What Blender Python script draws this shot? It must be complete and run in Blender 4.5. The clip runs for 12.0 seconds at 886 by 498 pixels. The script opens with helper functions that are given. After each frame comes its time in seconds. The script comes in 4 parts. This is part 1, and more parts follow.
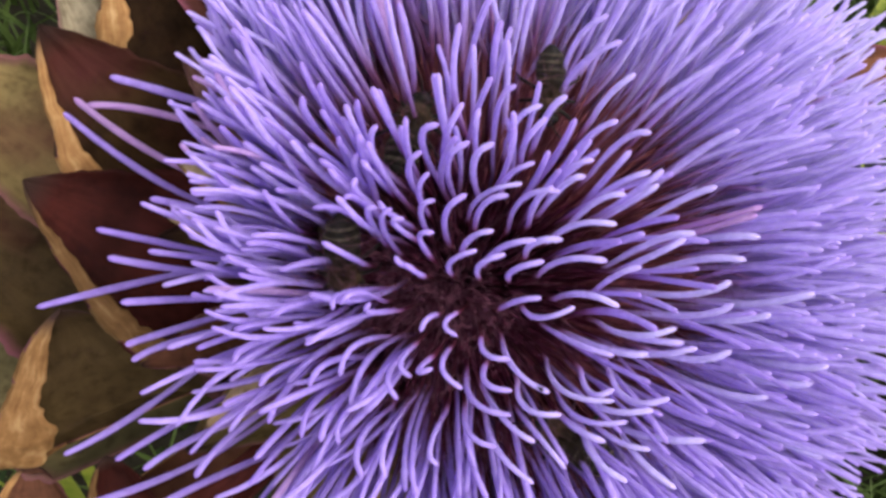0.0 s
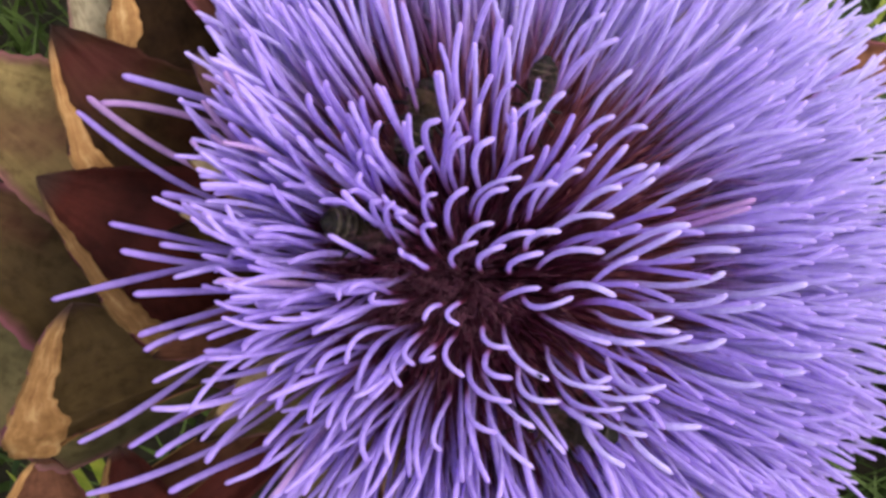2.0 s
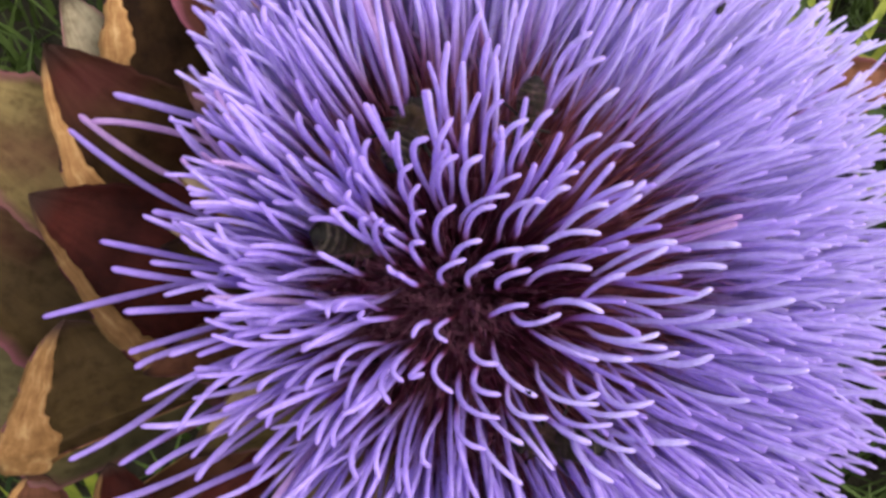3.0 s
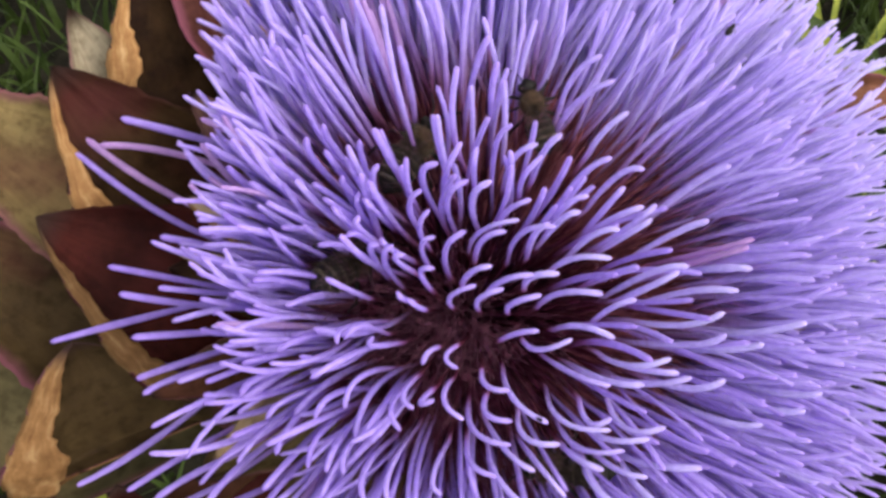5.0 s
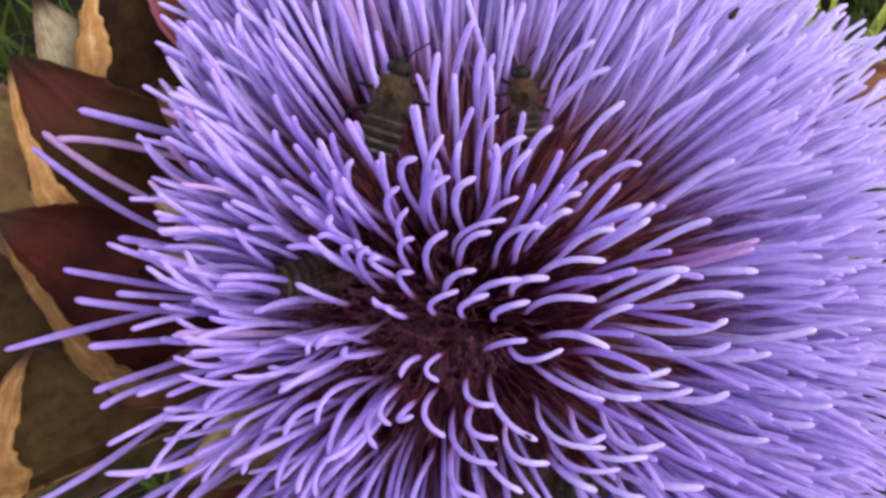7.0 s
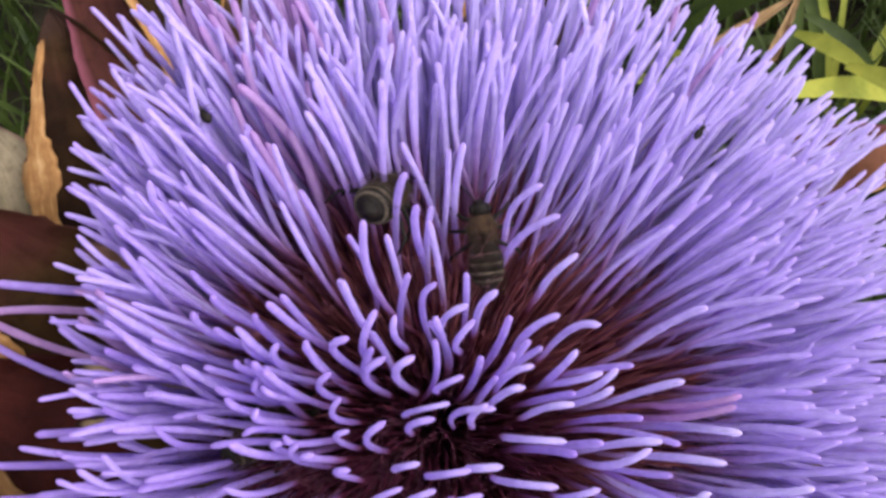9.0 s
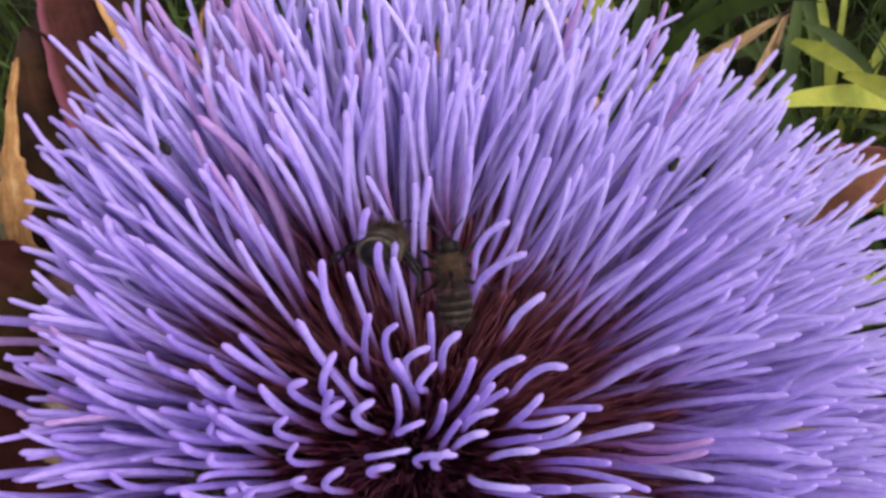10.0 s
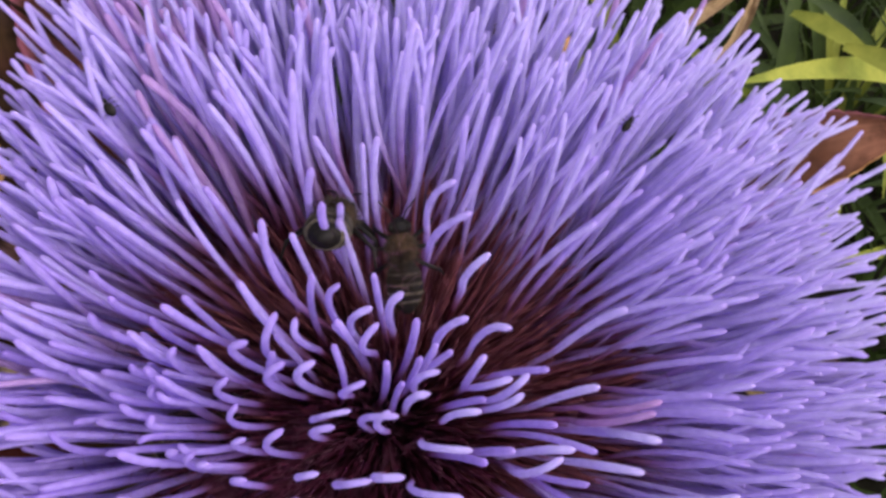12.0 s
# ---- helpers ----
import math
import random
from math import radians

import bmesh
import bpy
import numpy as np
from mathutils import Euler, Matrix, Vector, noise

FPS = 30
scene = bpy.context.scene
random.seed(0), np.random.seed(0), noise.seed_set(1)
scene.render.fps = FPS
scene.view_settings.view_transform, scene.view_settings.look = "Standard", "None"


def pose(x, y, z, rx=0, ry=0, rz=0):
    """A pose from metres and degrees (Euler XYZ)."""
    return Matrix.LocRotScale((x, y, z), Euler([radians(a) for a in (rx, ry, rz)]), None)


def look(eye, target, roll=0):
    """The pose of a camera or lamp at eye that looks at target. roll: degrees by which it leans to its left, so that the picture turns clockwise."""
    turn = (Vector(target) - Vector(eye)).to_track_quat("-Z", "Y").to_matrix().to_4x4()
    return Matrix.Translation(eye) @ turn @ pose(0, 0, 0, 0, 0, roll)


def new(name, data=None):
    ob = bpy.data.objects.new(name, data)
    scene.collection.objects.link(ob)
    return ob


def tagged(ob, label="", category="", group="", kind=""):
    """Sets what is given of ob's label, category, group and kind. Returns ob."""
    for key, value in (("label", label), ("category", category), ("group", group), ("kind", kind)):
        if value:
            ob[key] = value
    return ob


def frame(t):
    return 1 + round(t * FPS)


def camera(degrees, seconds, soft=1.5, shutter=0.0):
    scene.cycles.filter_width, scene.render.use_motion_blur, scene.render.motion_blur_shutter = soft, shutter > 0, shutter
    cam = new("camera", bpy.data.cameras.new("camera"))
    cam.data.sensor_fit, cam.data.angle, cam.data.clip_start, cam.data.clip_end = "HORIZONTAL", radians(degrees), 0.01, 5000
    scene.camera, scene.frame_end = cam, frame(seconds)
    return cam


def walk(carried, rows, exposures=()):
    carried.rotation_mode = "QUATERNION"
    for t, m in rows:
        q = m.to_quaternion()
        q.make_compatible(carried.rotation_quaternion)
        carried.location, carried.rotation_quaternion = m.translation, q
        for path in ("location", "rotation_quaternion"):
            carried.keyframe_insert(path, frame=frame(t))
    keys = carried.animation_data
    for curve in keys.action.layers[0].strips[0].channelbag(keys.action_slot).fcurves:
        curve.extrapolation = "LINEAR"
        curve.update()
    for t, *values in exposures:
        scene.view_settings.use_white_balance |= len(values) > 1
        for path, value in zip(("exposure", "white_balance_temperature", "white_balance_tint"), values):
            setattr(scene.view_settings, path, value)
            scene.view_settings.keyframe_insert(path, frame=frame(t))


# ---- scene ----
MM = 0.001

# ---------------------------------------------------------------- camera
cam = camera(50.0, 12.0, 3.2)
PATH = [
    (0, -0.00039, 0.00064, 0.42041, 29.57, -0.14, -0.10),
    (0.5, -0.00012, -0.00052, 0.42068, 29.20, 0.01, -0.03),
    (1, 0.00004, -0.00099, 0.42115, 29.04, 0.16, -0.22),
    (1.5, -0.00035, -0.00131, 0.42167, 29.15, 0.24, -0.09),
    (2, 0.00006, -0.00148, 0.42268, 29.50, 0.29, -0.05),
    (2.5, 0.00079, -0.00176, 0.42320, 29.89, 0.25, -0.23),
    (3, 0.00091, -0.00136, 0.42349, 30.25, 0.18, -0.28),
    (3.5, 0.00044, -0.00088, 0.42326, 30.42, 0.36, -0.36),
    (5.5, 0.00045, 0.00116, 0.42409, 30.83, 0.57, -0.33),
    (6, 0.00048, 0.00185, 0.42120, 30.89, 0.37, -0.10),
    (6.5, 0.00150, 0.00255, 0.41908, 30.50, 0.40, -0.23),
    (7, 0.00199, 0.00538, 0.41753, 30.30, 0.42, -0.54),
    (9, 0.01103, 0.02332, 0.41677, 30.76, 3.95, -2.94),
    (9.5, 0.01356, 0.02570, 0.41633, 30.85, 4.02, -2.94),
    (10, 0.01474, 0.02737, 0.41607, 30.79, 4.04, -2.71),
    (10.5, 0.01629, 0.02754, 0.41491, 30.63, 4.24, -2.73),
    (11, 0.01851, 0.02755, 0.41335, 30.27, 4.54, -2.81),
    (11.5, 0.01964, 0.02693, 0.41319, 30.06, 4.59, -2.66),
    (12, 0.02030, 0.02621, 0.41364, 29.62, 4.68, -2.58),
]
walk(cam, [(t, pose(x, y, z, rx, ry, rz)) for t, x, y, z, rx, ry, rz in PATH],
     [(0.0, 1.39, 6500, 10), (7.0, 1.38, 6450, 10), (9.0, 1.25, 6500, 14), (9.7, 1.12, 6450, 15), (10.6, 0.97, 6350, 17), (12.0, 0.97, 6300, 17)])

# ---------------------------------------------------------------- light: a thin overcast sky, the sun veiled to its right
SUN_UP, SUN_ROUND = 48.0, 108.0
world = bpy.data.worlds.new("sky")
scene.world = world
world.use_nodes = True
wn = world.node_tree.nodes
sky = wn.new("ShaderNodeTexSky")
sky.sky_type, sky.sun_disc = "NISHITA", False
sky.sun_elevation, sky.sun_rotation = radians(SUN_UP), radians(SUN_ROUND)
sky.dust_density = 3.0
soft_sky = wn.new("ShaderNodeHueSaturation")
soft_sky.inputs["Saturation"].default_value = 0.35
world.node_tree.links.new(sky.outputs[0], soft_sky.inputs["Color"])
world.node_tree.links.new(soft_sky.outputs[0], wn["Background"].inputs[0])
wn["Background"].inputs[1].default_value = 0.15
sun = new("sun", bpy.data.lights.new("sun", "SUN"))
sun.data.energy, sun.data.angle, sun.data.color = 1.3, radians(105), (1.0, 0.97, 0.94)
sun.matrix_world = look((4 * math.sin(radians(SUN_ROUND)), 4 * math.cos(radians(SUN_ROUND)), 4 * math.tan(radians(SUN_UP))), (0, 0, 0))


# ---------------------------------------------------------------- materials
def material(name):
    m = bpy.data.materials.new(name)
    m.use_nodes = True
    n = m.node_tree.nodes
    return m, n, m.node_tree.links, n["Principled BSDF"]


def ramp(n, stops):
    r = n.new("ShaderNodeValToRGB")
    while len(r.color_ramp.elements) < len(stops):
        r.color_ramp.elements.new(0.5)
    for e, (at, colour) in zip(r.color_ramp.elements, stops):
        e.position, e.color = at, (*colour, 1)
    return r


def noise_node(n, l, scale, detail=4.0, coords="Object", rough=0.6):
    tc, no = n.new("ShaderNodeTexCoord"), n.new("ShaderNodeTexNoise")
    no.inputs["Scale"].default_value, no.inputs["Detail"].default_value = scale, detail
    no.inputs["Roughness"].default_value = rough
    l.new(tc.outputs[coords], no.inputs["Vector"])
    return no


def mixed(n, l, mode, factor, a, b):
    m = n.new("ShaderNodeMixRGB")
    m.blend_type = mode
    for socket, value in zip(m.inputs, (factor, a, b)):
        if hasattr(value, "is_output"):
            l.new(value, socket)
        else:
            socket.default_value = value if isinstance(value, float) else (*value, 1)
    return m.outputs[0]


def bumped(n, l, bsdf, height, strength, distance):
    b = n.new("ShaderNodeBump")
    b.inputs["Strength"].default_value, b.inputs["Distance"].default_value = strength, distance
    l.new(height, b.inputs["Height"])
    l.new(b.outputs[0], bsdf.inputs["Normal"])


def floret_material():
    """Violet style above, purple-brown corolla tube below; v runs from base to tip, u picks a floret's tint, the lit
    side's brightness included.
    """
    m, n, l, b = material("floret")
    uv, sep = n.new("ShaderNodeUVMap"), n.new("ShaderNodeSeparateXYZ")
    l.new(uv.outputs[0], sep.inputs[0])
    # corolla brown in the lower stops, darkened further to paint depth shade
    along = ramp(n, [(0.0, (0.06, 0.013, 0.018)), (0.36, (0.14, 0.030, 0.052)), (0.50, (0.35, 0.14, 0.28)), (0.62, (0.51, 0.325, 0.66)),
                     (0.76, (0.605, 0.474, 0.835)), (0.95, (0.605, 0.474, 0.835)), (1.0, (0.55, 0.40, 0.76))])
    # the last stop is darkened to offset sky light on the tips
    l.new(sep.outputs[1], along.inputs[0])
    # up to 0.94 it paints shaded to lit side; above that, withered mauve
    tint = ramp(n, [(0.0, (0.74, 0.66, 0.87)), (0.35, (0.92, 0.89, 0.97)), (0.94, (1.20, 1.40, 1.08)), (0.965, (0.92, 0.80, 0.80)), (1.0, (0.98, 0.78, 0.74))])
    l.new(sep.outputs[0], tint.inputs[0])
    fine = noise_node(n, l, 900.0, 3.0)
    mottle = ramp(n, [(0.3, (0.84, 0.82, 0.88)), (0.7, (1.06, 1.06, 1.04))])
    l.new(fine.outputs["Fac"], mottle.inputs[0])
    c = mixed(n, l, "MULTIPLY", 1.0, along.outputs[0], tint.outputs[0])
    c = mixed(n, l, "MULTIPLY", 1.0, c, mottle.outputs[0])
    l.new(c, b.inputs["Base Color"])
    b.inputs["Roughness"].default_value = 0.55
    b.inputs["Specular IOR Level"].default_value = 0.05
    tr, mix = n.new("ShaderNodeBsdfTranslucent"), n.new("ShaderNodeMixShader")
    l.new(c, tr.inputs[0])
    mix.inputs[0].default_value = 0.60
    l.new(b.outputs[0], mix.inputs[1]), l.new(tr.outputs[0], mix.inputs[2])
    l.new(mix.outputs[0], n["Material Output"].inputs[0])
    bumped(n, l, b, fine.outputs["Fac"], 0.25, 0.0002)
    return m


def plain_material(name, dark, light, scale, rough=0.6, bump=0.4, depth=0.0005, spec=0.4, through_light=0.0):
    m, n, l, b = material(name)
    no = noise_node(n, l, scale, 6.0)
    r = ramp(n, [(0.32, dark), (0.68, light)])
    l.new(no.outputs["Fac"], r.inputs[0])
    info = n.new("ShaderNodeObjectInfo")
    var = ramp(n, [(0.0, (0.8, 0.8, 0.8)), (1.0, (1.15, 1.15, 1.15))])
    l.new(info.outputs["Random"], var.inputs[0])
    c = mixed(n, l, "MULTIPLY", 1.0, r.outputs[0], var.outputs[0])
    l.new(c, b.inputs["Base Color"])
    b.inputs["Roughness"].default_value, b.inputs["Specular IOR Level"].default_value = rough, spec
    bumped(n, l, b, no.outputs["Fac"], bump, depth)
    if through_light:
        tr, mix = n.new("ShaderNodeBsdfTranslucent"), n.new("ShaderNodeMixShader")
        l.new(c, tr.inputs[0])
        mix.inputs[0].default_value = through_light
        l.new(b.outputs[0], mix.inputs[1]), l.new(tr.outputs[0], mix.inputs[2])
        l.new(mix.outputs[0], n["Material Output"].inputs[0])
    return m


def bract_material(name, face_dark, face_light, dry_from=0.44, rim=0.34, dried=1.0):
    """Leathery olive bract: v runs from base to tip, u across; the edges dry to tan, the rim stays purple."""
    m, n, l, b = material(name)
    uv, sep = n.new("ShaderNodeUVMap"), n.new("ShaderNodeSeparateXYZ")
    l.new(uv.outputs[0], sep.inputs[0])
    big, fine = noise_node(n, l, 55.0, 5.0), noise_node(n, l, 420.0, 6.0)
    face = ramp(n, [(0.3, face_dark), (0.7, face_light)])
    l.new(big.outputs["Fac"], face.inputs[0])
    speck = ramp(n, [(0.28, (0.55, 0.5, 0.45)), (0.5, (1.0, 1.0, 1.0)), (0.8, (1.12, 1.08, 1.0))])
    l.new(fine.outputs["Fac"], speck.inputs[0])
    c = mixed(n, l, "MULTIPLY", 1.0, face.outputs[0], speck.outputs[0])
    blush = noise_node(n, l, 24.0, 4.0)
    red = ramp(n, [(0.50, (0, 0, 0)), (0.66, (0.75, 0.75, 0.75))])
    l.new(blush.outputs["Fac"], red.inputs[0])
    c = mixed(n, l, "MIX", red.outputs[0], c, (0.060, 0.014, 0.013))
    # fine veins that run towards the tip
    stretch, vein = n.new("ShaderNodeMapping"), n.new("ShaderNodeTexNoise")
    stretch.inputs["Scale"].default_value = (24.0, 4.0, 1.0)
    vein.inputs["Scale"].default_value, vein.inputs["Detail"].default_value = 1.0, 3.0
    l.new(uv.outputs[0], stretch.inputs[0]), l.new(stretch.outputs[0], vein.inputs["Vector"])
    streak = ramp(n, [(0.35, (0.86, 0.84, 0.82)), (0.65, (1.08, 1.08, 1.06))])
    l.new(vein.outputs["Fac"], streak.inputs[0])
    c = mixed(n, l, "MULTIPLY", 1.0, c, streak.outputs[0])
    # distance from the midrib, 0 to 1, roughened
    mid = n.new("ShaderNodeMath")
    mid.operation, mid.inputs[1].default_value = "SUBTRACT", 0.5
    l.new(sep.outputs[0], mid.inputs[0])
    away = n.new("ShaderNodeMath")
    away.operation = "ABSOLUTE"
    l.new(mid.outputs[0], away.inputs[0])
    rag = n.new("ShaderNodeMath")
    rag.operation, rag.inputs[1].default_value, rag.inputs[2].default_value = "MULTIPLY_ADD", 0.12, -0.06
    l.new(big.outputs["Fac"], rag.inputs[0])
    edge = n.new("ShaderNodeMath")
    edge.operation = "ADD"
    l.new(away.outputs[0], edge.inputs[0]), l.new(rag.outputs[0], edge.inputs[1])
    dry = ramp(n, [(dry_from, (0, 0, 0)), (dry_from + 0.028, (1, 1, 1))])
    l.new(edge.outputs[0], dry.inputs[0])
    # dried margins, streaked along
    tan = ramp(n, [(at, tuple(dried * c for c in colour)) for at, colour in ((0.25, (0.10, 0.042, 0.014)), (0.5, (0.26, 0.130, 0.047)), (0.75, (0.50, 0.31, 0.14)))])
    grain, fibre = n.new("ShaderNodeMapping"), n.new("ShaderNodeTexNoise")
    grain.inputs["Scale"].default_value = (60.0, 7.0, 1.0)
    fibre.inputs["Scale"].default_value, fibre.inputs["Detail"].default_value = 1.0, 5.0
    l.new(uv.outputs[0], grain.inputs[0]), l.new(grain.outputs[0], fibre.inputs["Vector"])
    l.new(mixed(n, l, "MIX", 0.35, fibre.outputs["Fac"], fine.outputs["Fac"]), tan.inputs[0])
    purple = ramp(n, [(rim, (0, 0, 0)), (rim + 0.09, (0.9, 0.9, 0.9))])
    l.new(edge.outputs[0], purple.inputs[0])
    c = mixed(n, l, "MIX", purple.outputs[0], c, (0.15, 0.045, 0.065))
    c = mixed(n, l, "MIX", dry.outputs[0], c, tan.outputs[0])
    tip = ramp(n, [(0.86, (0, 0, 0)), (0.97, (1, 1, 1))])
    l.new(sep.outputs[1], tip.inputs[0])
    c = mixed(n, l, "MIX", tip.outputs[0], c, (0.035, 0.018, 0.014))
    l.new(c, b.inputs["Base Color"])
    b.inputs["Roughness"].default_value, b.inputs["Specular IOR Level"].default_value = 0.7, 0.06
    bumped(n, l, b, fine.outputs["Fac"], 0.5, 0.0006)
    return m


FLORET = floret_material()
OLIVE = bract_material("olive_bract", (0.050, 0.034, 0.012), (0.155, 0.110, 0.044), 0.45, 0.335)
OLIVE_DARK = bract_material("dark_olive_bract", (0.020, 0.011, 0.005), (0.068, 0.043, 0.017), 0.45, 0.335, 0.65)
GREENISH = bract_material("greenish_bract", (0.040, 0.034, 0.014), (0.135, 0.105, 0.048), 0.45, 0.335)
BROWN = bract_material("brown_bract", (0.007, 0.002, 0.0014), (0.050, 0.026, 0.010), 0.45, 0.40)
MAROON_BRACT = bract_material("maroon_bract", (0.008, 0.0015, 0.0012), (0.050, 0.010, 0.007), 0.45, 0.40, 0.38)
RUSSET = bract_material("russet_bract", (0.040, 0.014, 0.007), (0.125, 0.052, 0.030), 0.45, 0.34)
RUSSET_DARK = bract_material("dark_russet_bract", (0.020, 0.006, 0.005), (0.062, 0.020, 0.015), 0.45, 0.30)
PALE = bract_material("pale_bract", (0.11, 0.095, 0.055), (0.34, 0.28, 0.19), 0.45, 0.33)
STRAW_BRACT = bract_material("straw_bract", (0.12, 0.075, 0.038), (0.32, 0.22, 0.12), 0.45, 0.39)
CREAM = bract_material("cream_bract", (0.30, 0.20, 0.10), (0.58, 0.45, 0.27), 0.45, 0.42)
PINKISH = bract_material("pinkish_bract", (0.13, 0.060, 0.045), (0.30, 0.17, 0.125), 0.45, 0.36)
# one corolla in two tones: dark for the core's shade, lighter for the lit side
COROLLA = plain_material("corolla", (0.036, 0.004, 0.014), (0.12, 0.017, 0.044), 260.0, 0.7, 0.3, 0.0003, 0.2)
COROLLA_LIT = plain_material("lit_corolla", (0.12, 0.029, 0.041), (0.31, 0.098, 0.108), 260.0, 0.7, 0.3, 0.0003, 0.2, 0.3)
MAROON = plain_material("receptacle", (0.04, 0.008, 0.012), (0.10, 0.022, 0.028), 300.0, 0.8)
HAIR = plain_material("hair", (0.07, 0.015, 0.032), (0.20, 0.065, 0.10), 200.0, 0.6, 0.0)
STEM = plain_material("stem", (0.10, 0.12, 0.06), (0.20, 0.22, 0.12), 120.0, 0.6)
SOIL = plain_material("soil", (0.006, 0.005, 0.003), (0.02, 0.017, 0.010), 35.0, 0.95, 1.0, 0.01, 0.1)
GRASS = plain_material("grass", (0.012, 0.022, 0.005), (0.055, 0.080, 0.016), 30.0, 0.6, 0.2, 0.0005, 0.15, 0.3)
# the same grass with shade put into its colour, for the tufts at the left
SHADED_GRASS = plain_material("shaded_grass", (0.005, 0.011, 0.003), (0.022, 0.038, 0.009), 30.0, 0.7, 0.2, 0.0005, 0.08, 0.2)
LEAF = plain_material("leaf", (0.11, 0.14, 0.015), (0.30, 0.30, 0.045), 60.0, 0.6, 0.2, 0.0005, 0.15, 0.3)


# ---------------------------------------------------------------- building
def link_mesh(name, verts, faces, uvs, mat, parent=None, label="", smooth=True):
    me = bpy.data.meshes.new(name)
    me.from_pydata(verts, [], faces)
    if uvs is not None:
        layer = me.uv_layers.new(name="UVMap")
        index = np.empty(len(me.loops), dtype=np.int32)
        me.loops.foreach_get("vertex_index", index)
        layer.data.foreach_set("uv", np.asarray(uvs, dtype=np.float32)[index].ravel())
    me.materials.append(mat)
    if smooth:
        me.polygons.foreach_set("use_smooth", [True] * len(me.polygons))
    ob = new(name, me)
    ob.parent = parent
    if label:
        ob["label"] = label
    return ob


def part(name, bm, mat, parent, label=""):
    me = bpy.data.meshes.new(name)
    bm.to_mesh(me)
    bm.free()
    me.materials.append(mat)
    me.polygons.foreach_set("use_smooth", [True] * len(me.polygons))
    ob = new(name, me)
    ob.parent = parent
    if label:
        ob["label"] = label
    return ob


def tube(points, radii, sides, u=0.5, vs=None):
    """A round tube along points, closed to a point at its end: vertices, faces, uvs."""
    verts, faces, uvs = [], [], []
    axis = (points[1] - points[0]).normalized()
    side = axis.orthogonal().normalized()
    count = len(points)
    for k, (p, r) in enumerate(zip(points, radii)):
        ahead = (points[min(k + 1, count - 1)] - points[max(k - 1, 0)]).normalized()
        side = (side - ahead * side.dot(ahead)).normalized()
        up = ahead.cross(side)
        for j in range(sides):
            a = 2 * math.pi * j / sides
            verts.append(p + (side * math.cos(a) + up * math.sin(a)) * r)
            uvs.append((u, vs[k] if vs else k / (count - 1)))
        if k:
            o = (k - 1) * sides
            for j in range(sides):
                faces.append((o + j, o + (j + 1) % sides, o + sides + (j + 1) % sides, o + sides + j))
    faces.append(tuple(range((count - 1) * sides, count * sides)))
    return verts, faces, uvs


class Heap:
    """Gathers pieces that are joined into one mesh."""

    def __init__(self):
        self.v, self.f, self.uv = [], [], []

    def add(self, verts, faces, uvs):
        o = len(self.v)
        self.v += verts
        self.f += [tuple(i + o for i in f) for f in faces]
        self.uv += uvs


# ---------------------------------------------------------------- the flower head; its own space is in metres, z towards the opening
HEAD = pose(0.012, 0.075, 0.2901, 30, 0, 0)
flower = tagged(new("artichoke_flower"), "large open violet artichoke flower with dried brown bracts", "flower")
flower.matrix_world = HEAD
CROWN = Vector((-9.0, -6.0, 0.0))  # the middle of the receptacle, mm

# how far the florets splay, by the direction round the crown (degrees from the head's x)
AROUND = (0, 30, 45, 57, 75, 100, 118, 130, 140, 165, 178, 195, 212, 240, 270, 315, 360)
SPREAD = (68, 78, 80, 73, 68, 60, 57, 49, 43, 34, 31, 33, 35, 42, 48, 58, 68)
# the dome on which the florets end: distance from the crown by the angle from its axis
ANGLES = np.linspace(0, 105, 211)
DOME_REACH = 55 + 15 * (ANGLES / 80) ** 2
DOME_ROUND = DOME_REACH * np.sin(np.radians(ANGLES))
DOME_UP = DOME_REACH * np.cos(np.radians(ANGLES))

# hollows kept clear so that the camera sees the bees: place and radius, mm, and the lean of their axis towards it
HOLLOWS = ((-17, 10, 42, 1.0, 0.07, -0.08), (-15.5, 14, 42, 1.2, 0.07, -0.09), (-14.5, 18, 42, 1.3, 0.07, -0.10), (-14.5, 22, 43, 1.3, 0.07, -0.11), (-8, 25.5, 40, 1.6, 0.06, -0.06),
           (-1, 25, 42, 1.3, -0.04, -0.10), (-0.5, 21, 42, 1.3, -0.04, -0.09), (0, 17, 42, 1.0, -0.04, -0.08), (0.4, 13, 42, 0.8, -0.04, -0.06),
           (-28, 1.5, 42, 1.8, 0.16, 0.02), (-24.5, 1.5, 42, 1.5, 0.13, 0.03), (-23, -2.5, 42, 1.2, 0.12, 0.04), (-1.5, -22, 41, 1.4, -0.06, 0.18), (3, -23, 41, 1.6, -0.10, 0.18))

# where the florets have parted down to the corolla tubes: direction, half width, and from which to which angle off the axis
PARTINGS = ((62, 17, 28, 44), (30, 13, 29, 44), (120, 14, 27, 37), (92, 8, 31, 38), (5, 9, 28, 42))

